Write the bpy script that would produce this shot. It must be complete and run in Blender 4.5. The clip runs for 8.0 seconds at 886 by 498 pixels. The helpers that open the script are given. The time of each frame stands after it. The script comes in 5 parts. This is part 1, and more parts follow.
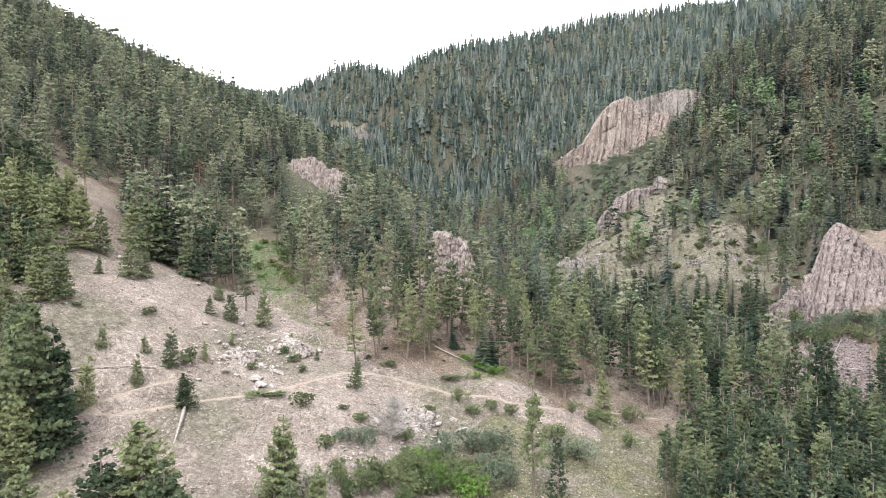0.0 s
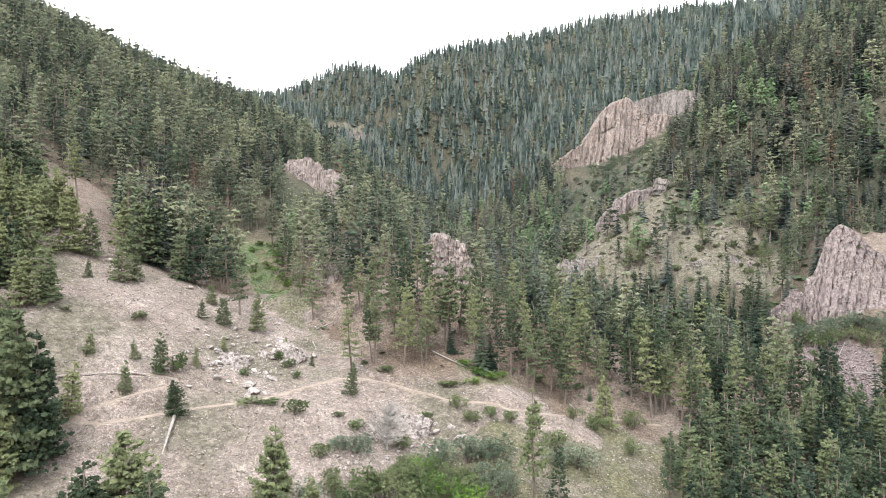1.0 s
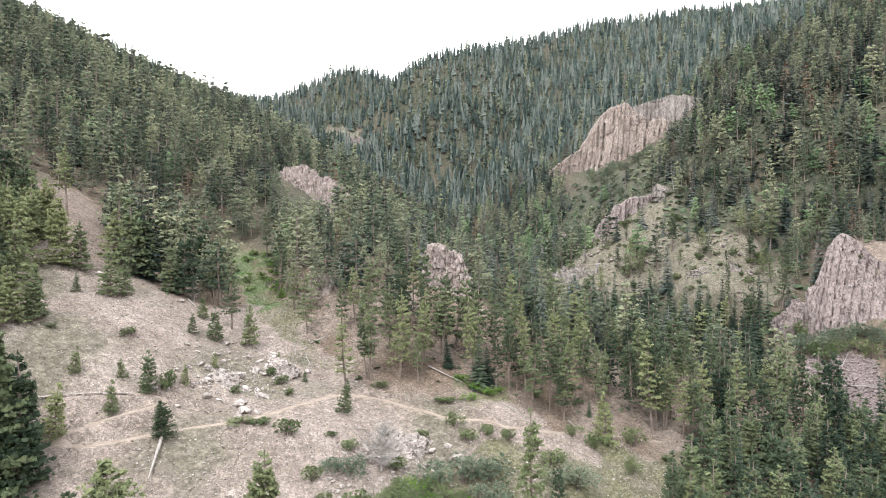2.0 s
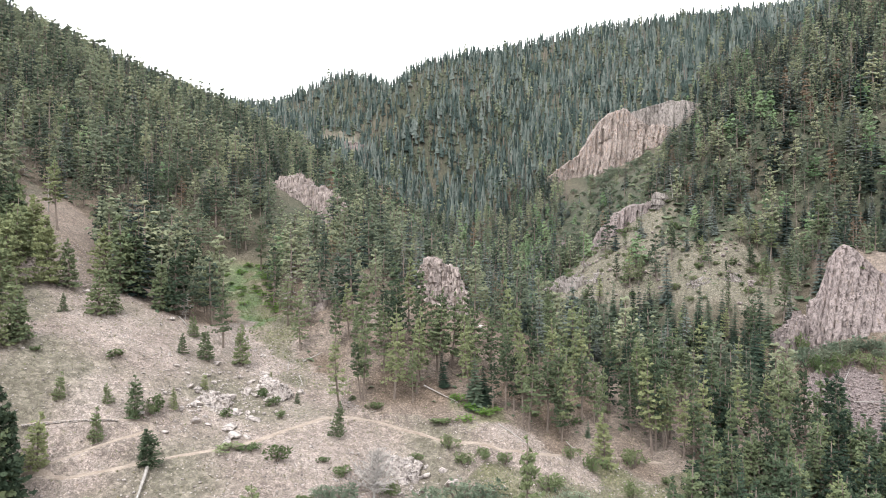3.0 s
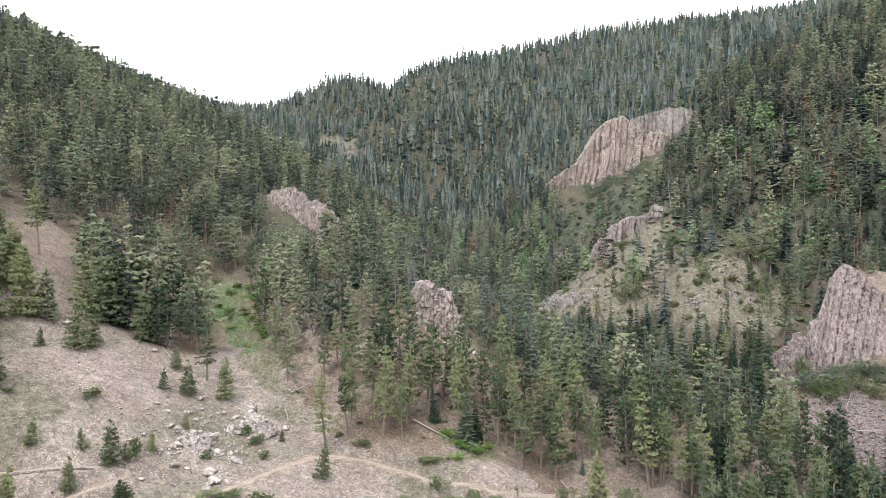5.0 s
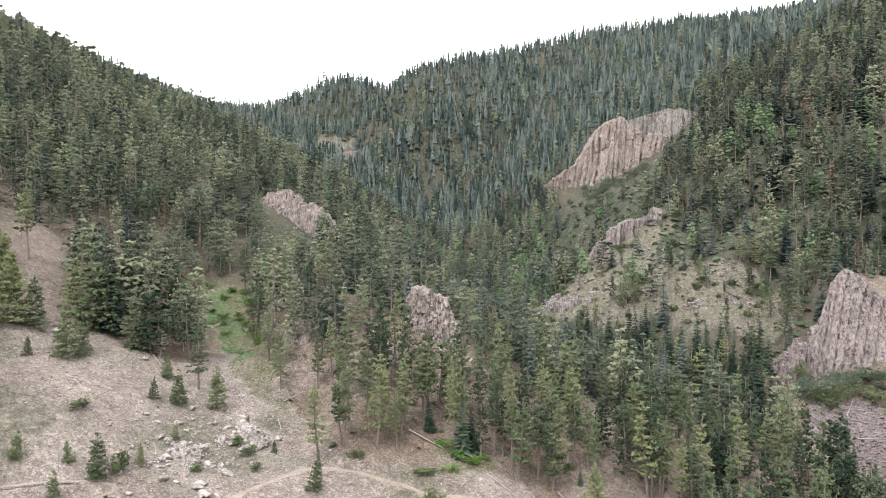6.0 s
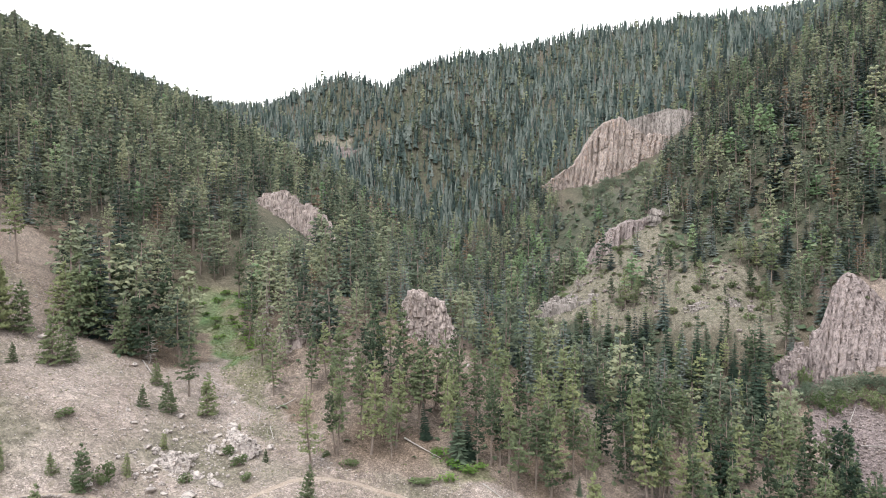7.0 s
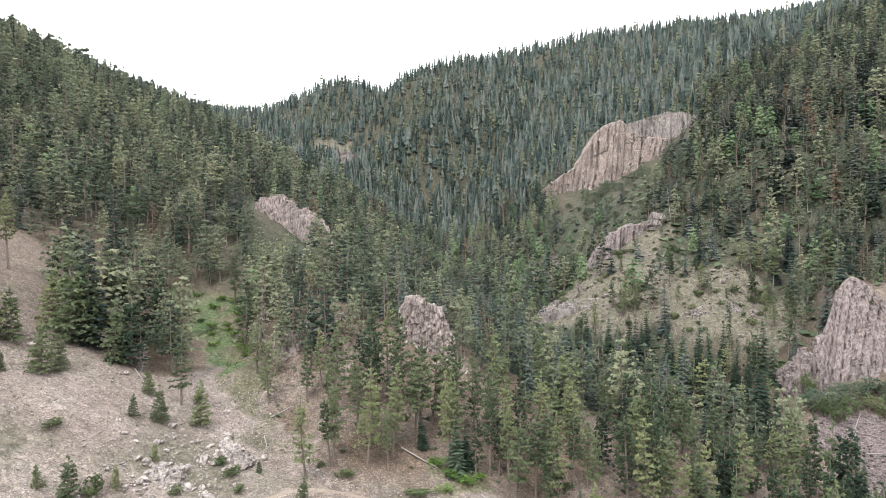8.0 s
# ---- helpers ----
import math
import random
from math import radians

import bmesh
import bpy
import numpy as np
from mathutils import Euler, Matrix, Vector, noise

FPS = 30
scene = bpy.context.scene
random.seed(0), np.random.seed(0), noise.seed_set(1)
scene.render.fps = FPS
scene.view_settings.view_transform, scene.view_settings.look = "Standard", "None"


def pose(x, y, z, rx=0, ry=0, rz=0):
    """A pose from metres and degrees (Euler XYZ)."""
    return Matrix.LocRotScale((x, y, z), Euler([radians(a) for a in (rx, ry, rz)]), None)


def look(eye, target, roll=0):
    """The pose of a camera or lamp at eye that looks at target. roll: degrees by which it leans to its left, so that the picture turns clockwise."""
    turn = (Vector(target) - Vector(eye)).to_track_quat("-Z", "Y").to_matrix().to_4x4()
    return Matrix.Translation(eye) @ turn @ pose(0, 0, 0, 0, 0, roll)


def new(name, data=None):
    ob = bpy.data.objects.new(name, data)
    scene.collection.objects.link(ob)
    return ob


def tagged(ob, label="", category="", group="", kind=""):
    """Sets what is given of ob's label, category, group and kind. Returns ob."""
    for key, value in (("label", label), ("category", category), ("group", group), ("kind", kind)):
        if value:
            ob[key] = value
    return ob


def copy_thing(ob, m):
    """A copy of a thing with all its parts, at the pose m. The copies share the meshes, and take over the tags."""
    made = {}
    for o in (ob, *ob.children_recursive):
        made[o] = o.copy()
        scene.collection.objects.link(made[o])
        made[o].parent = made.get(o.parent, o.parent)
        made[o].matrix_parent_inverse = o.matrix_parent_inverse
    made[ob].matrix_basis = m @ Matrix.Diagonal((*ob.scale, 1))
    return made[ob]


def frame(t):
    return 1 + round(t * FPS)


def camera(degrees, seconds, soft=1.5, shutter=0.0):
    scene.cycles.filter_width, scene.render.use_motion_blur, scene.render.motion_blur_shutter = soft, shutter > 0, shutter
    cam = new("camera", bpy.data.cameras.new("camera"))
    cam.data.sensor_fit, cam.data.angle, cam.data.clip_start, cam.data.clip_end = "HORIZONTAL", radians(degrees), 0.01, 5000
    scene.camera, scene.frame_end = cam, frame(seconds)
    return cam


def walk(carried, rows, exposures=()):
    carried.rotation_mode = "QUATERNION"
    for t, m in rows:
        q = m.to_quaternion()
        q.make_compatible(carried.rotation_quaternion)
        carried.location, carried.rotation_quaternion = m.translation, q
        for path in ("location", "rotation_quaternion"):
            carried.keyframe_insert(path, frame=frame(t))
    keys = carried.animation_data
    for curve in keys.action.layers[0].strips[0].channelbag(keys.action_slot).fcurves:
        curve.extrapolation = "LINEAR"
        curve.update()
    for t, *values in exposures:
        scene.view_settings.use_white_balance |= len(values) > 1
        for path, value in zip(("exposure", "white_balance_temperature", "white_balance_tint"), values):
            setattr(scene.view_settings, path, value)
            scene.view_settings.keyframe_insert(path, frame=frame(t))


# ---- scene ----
cam = camera(70, 8.0, soft=0.5)
# seconds, eye, heading, tilt and lean in degrees
ROUTE = [
    (0, 0, 0, 60, 0, 0, 0),
    (0.5, -0.03, 1.119, 59.989, -0.11, 0.092, 0.002),
    (1, 0.032, 2.446, 60.279, -0.192, 0.102, -0.005),
    (1.75, 0.301, 4.214, 61.395, -0.299, 0.298, -0.051),
    (2.5, 0.834, 5.78, 63.339, -0.355, 0.505, -0.119),
    (3, 1.169, 6.9, 64.681, -0.397, 0.574, -0.174),
    (3.5, 1.57, 7.688, 65.826, -0.411, 0.633, -0.182),
    (4, 1.957, 8.515, 67.326, -0.446, 0.614, -0.198),
    (4.5, 2.342, 9.415, 68.77, -0.454, 0.597, -0.183),
    (5.25, 2.85, 10.605, 70.374, -0.507, 0.571, -0.174),
    (6, 3.239, 12.046, 71.195, -0.588, 0.53, -0.139),
    (6.5, 3.496, 13.218, 71.75, -0.639, 0.459, -0.095),
    (7, 3.696, 14.441, 72.054, -0.706, 0.455, -0.069),
    (7.5, 4.021, 15.674, 72.28, -0.727, 0.723, -0.125),
    (8, 4.156, 16.42, 72.348, -0.709, 0.791, -0.178),
]
PATH = [(t, pose(x, y, z, 90 + tilt, 0, turn) @ pose(0, 0, 0, 0, 0, lean)) for t, x, y, z, turn, tilt, lean in ROUTE]
walk(cam, PATH, ((0, 1.25), (2.5, 1.19), (4.5, 1.02), (8, 1.01)))

# ---- overcast daylight ----
SUN_HEIGHT, SUN_TURN = radians(58), radians(205)
world = bpy.data.worlds.new("overcast_sky")
scene.world = world
world.use_nodes = True
wn, wl = world.node_tree.nodes, world.node_tree.links
wn.clear()
sky = wn.new("ShaderNodeTexSky")
sky.sky_type, sky.sun_disc = "NISHITA", False
sky.sun_elevation, sky.sun_rotation = SUN_HEIGHT, SUN_TURN
dim = wn.new("ShaderNodeMix")
dim.data_type = "RGBA"
coord = wn.new("ShaderNodeTexCoord")
cloud = wn.new("ShaderNodeTexNoise")
cloud.inputs["Scale"].default_value, cloud.inputs["Detail"].default_value = 2.6, 5
stretch = wn.new("ShaderNodeMapping")
stretch.inputs["Scale"].default_value = (1, 1, 2.6)
ramp = wn.new("ShaderNodeValToRGB")
ramp.color_ramp.elements[0].position, ramp.color_ramp.elements[0].color = 0.30, (9.2, 9.9, 10.8, 1)
ramp.color_ramp.elements[1].position, ramp.color_ramp.elements[1].color = 0.52, (13.5, 13.5, 13.5, 1)
dim.inputs["Factor"].default_value = 0.93
back = wn.new("ShaderNodeBackground")
back.inputs["Strength"].default_value = 0.12
wout = wn.new("ShaderNodeOutputWorld")
wl.new(coord.outputs["Generated"], stretch.inputs["Vector"])
wl.new(stretch.outputs["Vector"], cloud.inputs["Vector"])
wl.new(cloud.outputs["Fac"], ramp.inputs["Fac"])
wl.new(sky.outputs["Color"], dim.inputs["A"])
wl.new(ramp.outputs["Color"], dim.inputs["B"])
wl.new(dim.outputs["Result"], back.inputs["Color"])
wl.new(back.outputs["Background"], wout.inputs["Surface"])

sun = new("sun", bpy.data.lights.new("sun", "SUN"))
sun.data.energy, sun.data.angle, sun.data.color = 1.5, radians(14), (1.0, 0.97, 0.92)
sun.matrix_world = look((0, 0, 300), (math.sin(SUN_TURN) * -100, math.cos(SUN_TURN) * -100, 300 - 100 * math.tan(SUN_HEIGHT)))


# ---- materials ----
def material(name, rough=0.9):
    m = bpy.data.materials.new(name)
    m.use_nodes = True
    n = m.node_tree.nodes
    p = n["Principled BSDF"]
    p.inputs["Roughness"].default_value = rough
    p.inputs["Specular IOR Level"].default_value = 0.2
    return m, n, m.node_tree.links, p


def noise_node(n, l, scale, detail=4, rough=0.6, space="Object", stretch=None):
    c = n.new("ShaderNodeTexCoord")
    t = n.new("ShaderNodeTexNoise")
    t.inputs["Scale"].default_value, t.inputs["Detail"].default_value, t.inputs["Roughness"].default_value = scale, detail, rough
    out = c.outputs[space]
    if stretch:
        mp = n.new("ShaderNodeMapping")
        mp.inputs["Scale"].default_value = stretch
        l.new(out, mp.inputs["Vector"])
        out = mp.outputs["Vector"]
    l.new(out, t.inputs["Vector"])
    return t.outputs["Fac"]


def ramp_node(n, l, fac, *stops):
    r = n.new("ShaderNodeValToRGB")
    while len(r.color_ramp.elements) < len(stops):
        r.color_ramp.elements.new(0.5)
    for e, (at, col) in zip(r.color_ramp.elements, stops):
        e.position, e.color = at, (*col, 1)
    l.new(fac, r.inputs["Fac"])
    return r.outputs["Color"]


def mix_node(n, l, fac, a, b, how="MIX"):
    m = n.new("ShaderNodeMix")
    m.data_type, m.blend_type = "RGBA", how
    for key, v in (("Factor", fac), ("A", a), ("B", b)):
        if isinstance(v, (int, float)):
            m.inputs[key].default_value = v
        elif isinstance(v, tuple):
            m.inputs[key].default_value = (*v, 1)
        else:
            l.new(v, m.inputs[key])
    return m.outputs["Result"]


def bump_node(n, l, p, fac, strength, distance):
    b = n.new("ShaderNodeBump")
    b.inputs["Strength"].default_value, b.inputs["Distance"].default_value = strength, distance
    l.new(fac, b.inputs["Height"])
    l.new(b.outputs["Normal"], p.inputs["Normal"])


def math_node(n, l, how, a, b):
    m = n.new("ShaderNodeMath")
    m.operation = how
    for i, v in enumerate((a, b)):
        if isinstance(v, (int, float)):
            m.inputs[i].default_value = v
        else:
            l.new(v, m.inputs[i])
    return m.outputs[0]


def attribute_node(n, name):
    a = n.new("ShaderNodeAttribute")
    a.attribute_name = name
    return a.outputs["Fac"]


def soil_material():
    m, n, l, p = material("gravelly_soil", 0.95)
    big = noise_node(n, l, 0.12, 5, 0.65)
    mid = noise_node(n, l, 0.9, 5, 0.7)
    fine = noise_node(n, l, 5.5, 4, 0.75)
    col = ramp_node(n, l, big, (0.3, (0.148, 0.121, 0.108)), (0.5, (0.2, 0.167, 0.15)), (0.7, (0.242, 0.208, 0.19)))
    col = mix_node(n, l, 0.8, col, ramp_node(n, l, fine, (0.34, (0.5, 0.5, 0.49)), (0.48, (0.95, 0.95, 0.95)), (0.62, (1.65, 1.65, 1.67))), "MULTIPLY")
    tuft = ramp_node(n, l, mid, (0.52, (0, 0, 0)), (0.66, (1, 1, 1)))
    col = mix_node(n, l, math_node(n, l, "MULTIPLY", tuft, 0.35), col, (0.15, 0.135, 0.088))
    duff = ramp_node(n, l, fine, (0.34, (0.056, 0.041, 0.032)), (0.5, (0.12, 0.09, 0.07)), (0.64, (0.2, 0.16, 0.13)))
    col = mix_node(n, l, attribute_node(n, "duff"), col, duff)
    green = ramp_node(n, l, noise_node(n, l, 0.35, 7, 0.75), (0.35, (0.028, 0.036, 0.025)), (0.5, (0.052, 0.057, 0.039)), (0.68, (0.088, 0.084, 0.064)))
    col = mix_node(n, l, attribute_node(n, "grass"), col, green)
    dry = ramp_node(n, l, mid, (0.35, (0.066, 0.068, 0.045)), (0.52, (0.122, 0.114, 0.086)), (0.7, (0.19, 0.17, 0.145)))
    col = mix_node(n, l, attribute_node(n, "dry"), col, dry)
    col = mix_node(n, l, attribute_node(n, "meadow"), col, ramp_node(n, l, noise_node(n, l, 1.7, 5, 0.7), (0.35, (0.08, 0.085, 0.047)), (0.5, (0.13, 0.124, 0.079)), (0.66, (0.185, 0.165, 0.12))))
    col = mix_node(n, l, attribute_node(n, "lush"), col, ramp_node(n, l, mid, (0.35, (0.046, 0.082, 0.038)), (0.5, (0.082, 0.125, 0.058)), (0.66, (0.13, 0.16, 0.09))))
    stones = ramp_node(n, l, fine, (0.35, (0.07, 0.055, 0.054)), (0.5, (0.155, 0.125, 0.125)), (0.66, (0.24, 0.208, 0.21)))
    col = mix_node(n, l, attribute_node(n, "scree"), col, stones)
    path = ramp_node(n, l, mid, (0.3, (0.20, 0.165, 0.135)), (0.7, (0.26, 0.222, 0.188)))
    col = mix_node(n, l, attribute_node(n, "trodden"), col, path)
    for scale, low, high in ((1.3, 0.86, 1.16), (3.4, 0.68, 1.38)):
        pebble = n.new("ShaderNodeTexVoronoi")
        pebble.inputs["Scale"].default_value = scale
        l.new(n.new("ShaderNodeTexCoord").outputs["Object"], pebble.inputs["Vector"])
        split = n.new("ShaderNodeSeparateColor")
        l.new(pebble.outputs["Color"], split.inputs["Color"])
        col = mix_node(n, l, 0.85, col, ramp_node(n, l, split.outputs["Red"], (0.0, (low, low, low)), (0.6, (1, 1, 1)), (1.0, (high, high, high))), "MULTIPLY")
    patch = noise_node(n, l, 0.55, 6, 0.8)
    col = mix_node(n, l, 0.7, col, ramp_node(n, l, patch, (0.36, (0.7, 0.71, 0.69)), (0.5, (1, 1, 1)), (0.64, (1.22, 1.2, 1.2))), "MULTIPLY")
    l.new(col, p.inputs["Base Color"])
    bump_node(n, l, p, fine, 0.7, 0.25)
    return m


def path_material():
    m, n, l, p = material("packed_soil", 0.95)
    fine = noise_node(n, l, 4.0, 5, 0.7)
    col = ramp_node(n, l, noise_node(n, l, 0.5, 4, 0.6), (0.35, (0.215, 0.172, 0.142)), (0.65, (0.28, 0.236, 0.2)))
    col = mix_node(n, l, 0.6, col, ramp_node(n, l, fine, (0.35, (0.6, 0.6, 0.6)), (0.65, (1.3, 1.3, 1.3))), "MULTIPLY")
    l.new(col, p.inputs["Base Color"])
    bump_node(n, l, p, fine, 0.5, 0.1)
    return m


def rock_material(name, dark, pale, stain):
    m, n, l, p = material(name, 0.9)
    big = noise_node(n, l, 0.22, 6, 0.65, stretch=(1, 1, 0.5))
    streak = noise_node(n, l, 0.9, 5, 0.7, stretch=(1, 1, 0.3))
    fine = noise_node(n, l, 1.6, 7, 0.75, stretch=(1, 1, 0.4))
    joint = n.new("ShaderNodeTexVoronoi")
    joint.feature = "DISTANCE_TO_EDGE"
    joint.inputs["Scale"].default_value = 0.42
    place = n.new("ShaderNodeMapping")
    place.inputs["Scale"].default_value, place.inputs["Rotation"].default_value = (1, 1, 0.42), (0.12, 0.1, 0.3)
    l.new(n.new("ShaderNodeTexCoord").outputs["Object"], place.inputs["Vector"])
    l.new(place.outputs["Vector"], joint.inputs["Vector"])
    seam = ramp_node(n, l, joint.outputs["Distance"], (0.0, (0.55, 0.53, 0.52)), (0.04, (1, 1, 1)))
    col = ramp_node(n, l, big, (0.3, dark), (0.55, pale), (0.75, tuple(min(0.7, c * 1.25) for c in pale)))
    col = mix_node(n, l, ramp_node(n, l, streak, (0.55, (0, 0, 0)), (0.68, (0.7, 0.7, 0.7))), col, stain)
    col = mix_node(n, l, 0.75, col, ramp_node(n, l, fine, (0.34, (0.35, 0.35, 0.37)), (0.5, (1, 1, 1)), (0.66, (1.45, 1.45, 1.43))), "MULTIPLY")
    col = mix_node(n, l, 0.6, col, seam, "MULTIPLY")
    crack = noise_node(n, l, 1.9, 4, 0.6, stretch=(1, 1, 0.14))
    col = mix_node(n, l, 0.75, col, ramp_node(n, l, crack, (0.38, (0.35, 0.33, 0.33)), (0.45, (1, 1, 1)), (0.62, (1.15, 1.15, 1.15))), "MULTIPLY")
    l.new(col, p.inputs["Base Color"])
    bump_node(n, l, p, fine, 0.9, 0.3)
    return m


def leaf_material(name, dark, mid, bright, joined):
    """Needles or leaves; each tree has its own tint."""
    m, n, l, p = material(name, 0.75)
    if joined:
        own = attribute_node(n, "tint")
    else:
        own = n.new("ShaderNodeObjectInfo").outputs["Random"]
    isl = n.new("ShaderNodeNewGeometry").outputs["Random Per Island"]
    fac = math_node(n, l, "ADD", math_node(n, l, "MULTIPLY", own, 0.78), math_node(n, l, "MULTIPLY", isl, 0.22))
    col = ramp_node(n, l, fac, (0.1, dark), (0.5, mid), (0.9, bright))
    p.inputs["Specular IOR Level"].default_value = 0.1
    l.new(col, p.inputs["Base Color"])
    thin = n.new("ShaderNodeBsdfTranslucent")
    l.new(col, thin.inputs["Color"])
    both = n.new("ShaderNodeMixShader")
    both.inputs["Fac"].default_value = 0.22
    l.new(p.outputs["BSDF"], both.inputs[1])
    l.new(thin.outputs["BSDF"], both.inputs[2])
    l.new(both.outputs["Shader"], n["Material Output"].inputs["Surface"])
    return m


def bark_material(name, dark, pale):
    m, n, l, p = material(name, 0.95)
    col = ramp_node(n, l, noise_node(n, l, 3.0, 5, 0.7, stretch=(1, 1, 0.25)), (0.3, dark), (0.7, pale))
    l.new(col, p.inputs["Base Color"])
    return m


SOIL = soil_material()
PATH_SOIL = path_material()
ROCK_PALE = rock_material("pale_stone", (0.21, 0.183, 0.172), (0.33, 0.298, 0.283), (0.2, 0.17, 0.145))
ROCK_PINK = rock_material("pink_rock", (0.115, 0.096, 0.095), (0.215, 0.182, 0.177), (0.17, 0.13, 0.11))
ROCK_ORANGE = rock_material("orange_rock", (0.155, 0.128, 0.116), (0.275, 0.234, 0.215), (0.3, 0.18, 0.115))
ROCK_BLUSH = rock_material("blush_rock", (0.165, 0.139, 0.132), (0.282, 0.241, 0.227), (0.22, 0.17, 0.145))
ROCK_GREY = rock_material("grey_rock", (0.14, 0.125, 0.117), (0.235, 0.212, 0.2), (0.13, 0.117, 0.108))
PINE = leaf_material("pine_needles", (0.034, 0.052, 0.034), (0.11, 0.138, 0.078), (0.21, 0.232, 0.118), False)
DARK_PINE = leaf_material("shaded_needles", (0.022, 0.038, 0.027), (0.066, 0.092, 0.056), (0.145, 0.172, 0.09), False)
# Joined forests: bluer than PINE, with distance haze put into the needle colour.
PINE_HAZED = leaf_material("hazed_pine_needles", (0.035, 0.051, 0.038), (0.12, 0.143, 0.099), (0.235, 0.25, 0.16), True)
FIR = leaf_material("fir_needles", (0.018, 0.033, 0.025), (0.045, 0.07, 0.05), (0.1, 0.132, 0.09), False)
# Aerial haze painted into the joined firs: paler and bluer than FIR.
FIR_HAZED = leaf_material("hazed_fir_needles", (0.026, 0.041, 0.038), (0.078, 0.105, 0.096), (0.175, 0.196, 0.18), True)
ASPEN = leaf_material("pale_leaves", (0.1, 0.16, 0.085), (0.14, 0.205, 0.11), (0.19, 0.25, 0.14), True)
SHRUB = leaf_material("shrub_leaves", (0.08, 0.118, 0.054), (0.135, 0.175, 0.085), (0.19, 0.22, 0.12), False)
SAGE = leaf_material("grey_green_leaves", (0.125, 0.165, 0.12), (0.175, 0.215, 0.155), (0.225, 0.255, 0.185), False)
WEED = leaf_material("bright_weed_leaves", (0.09, 0.17, 0.04), (0.13, 0.225, 0.055), (0.17, 0.27, 0.075), False)
RUST = leaf_material("rust_needles", (0.11, 0.08, 0.058), (0.14, 0.1, 0.07), (0.165, 0.125, 0.085), True)
DEAD = leaf_material("dead_twigs", (0.1, 0.09, 0.085), (0.15, 0.138, 0.132), (0.21, 0.195, 0.19), True)
BARK = bark_material("pine_bark", (0.1, 0.08, 0.07), (0.25, 0.205, 0.18))
GREY_WOOD = bark_material("weathered_wood", (0.2, 0.185, 0.175), (0.36, 0.34, 0.325))

# ---- the lie of the land: crest lines, valley lines and hillsides, in metres ----
CREST_LEFT = [(74, 141, 29), (50, 149, 35), (25, 151, 44), (2, 153, 54), (-12, 175, 59), (-22, 198, 66), (-36, 226, 77), (-60, 290, 101),
              (-85, 360, 122), (-105, 430, 142), (-117, 481, 151), (-150, 455, 158), (-180, 425, 171), (-224, 392, 189), (-300, 370, 225), (-420, 330, 285)]
STREAM = [(-60, -120, 2), (0, -20, 10), (40, 40, 16), (62, 85, 20), (74, 120, 25), (80, 152, 30), (62, 204, 38), (34, 250, 44), (30, 300, 53), (25, 360, 71),
          (12, 420, 84), (4, 455, 90), (-12, 520, 116), (-40, 600, 152), (-110, 690, 190)]
GULLY = [(-47, 190, 67), (-44, 171, 57), (-37, 152, 51), (-29, 130, 45), (-20, 116, 41), (-12, 108, 37.5), (-4, 98, 31.5), (4, 86, 26)]
SLOPE_LEFT = [(-78, 139, 68.5), (-91, 175, 80), (-78, 212, 89), (-64, 222, 91), (-105, 235, 99), (-135, 260, 122), (-171, 282, 142), (-100, 320, 125),
              (-60, 116, 56), (-57, 127, 57), (-49, 104, 49.5), (-40, 123, 49), (-30, 113, 42), (-41, 97, 43.5), (-46, 84, 39), (-35, 88, 37.8), (-30, 100, 39.5),
              (-20, 95, 36.7), (-59, 95, 50), (-52, 78, 37), (-35, 72, 31), (-19, 75, 29.5), (-90, 90, 60), (-130, 160, 100), (-200, 200, 150)]
SLOPE_SPUR = [(-10, 114, 39), (8, 105, 34.4), (21, 112, 33), (38, 117, 30), (54, 122, 27.5), (-14, 124, 44), (-6, 127, 45), (16, 130, 41), (30, 136, 40),
              (-29, 150, 55), (-22, 140, 51), (-35, 170, 61), (4, 99, 31), (21, 99, 28), (56, 97, 21), (20, 82, 24), (-4, 103, 32.5)]
HILL_RIGHT = [(92, 133, 32), (89, 157, 36), (104, 162, 42), (130, 160, 50), (112, 186, 61), (135, 205, 67), (142, 214, 82), (174, 257, 132), (198, 309, 164), (210, 379, 183),
              (181, 387, 175), (158, 470, 180), (122, 263, 111), (122, 240, 89), (107, 254, 87), (100, 224, 71), (84, 230, 67), (91, 262, 85), (76, 266, 75), (102, 203, 56),
              (85, 198, 54), (88, 188, 46), (66, 222, 55), (56, 306, 61), (66, 327, 78), (82, 384, 108), (44, 236, 50), (58, 240, 61), (70, 252, 70)]
HILL_FAR = [(118, 368, 118), (150, 392, 145), (259, 675, 308), (174, 597, 247), (133, 654, 254), (68, 736, 295), (0, 690, 270), (105, 718, 298), (155, 702, 301), (207, 690, 306), (-28, 665, 247), (-58, 755, 259), (20, 840, 262), (-5, 564, 184), (25, 551, 158), (91, 539, 179),
            (-118, 639, 197), (-197, 767, 241), (-43, 551, 162), (53, 454, 120), (-59, 405, 116), (-22, 509, 124), (-61, 539, 150), (-117, 800, 287), (-200, 830, 262),
            (380, 560, 285), (300, 420, 240), (500, 560, 340), (250, 230, 170)]
RIM = [(-250, -300, 90), (0, -350, 60), (300, -200, 120), (200, 0, 75), (110, 60, 34), (160, 110, 62), (-160, 0, 70), (-70, 20, 28), (-400, 60, 230), (0, 1300, 330), (-700, 900, 380),
       (700, 1100, 420), (900, 300, 420), (-800, 300, 400), (260, 110, 120)]
NODES = np.array(CREST_LEFT + STREAM + GULLY + SLOPE_LEFT + SLOPE_SPUR + HILL_RIGHT + HILL_FAR + RIM, float)


def kernel(d2):
    return d2 * np.log(d2 + 1e-6) * 0.5


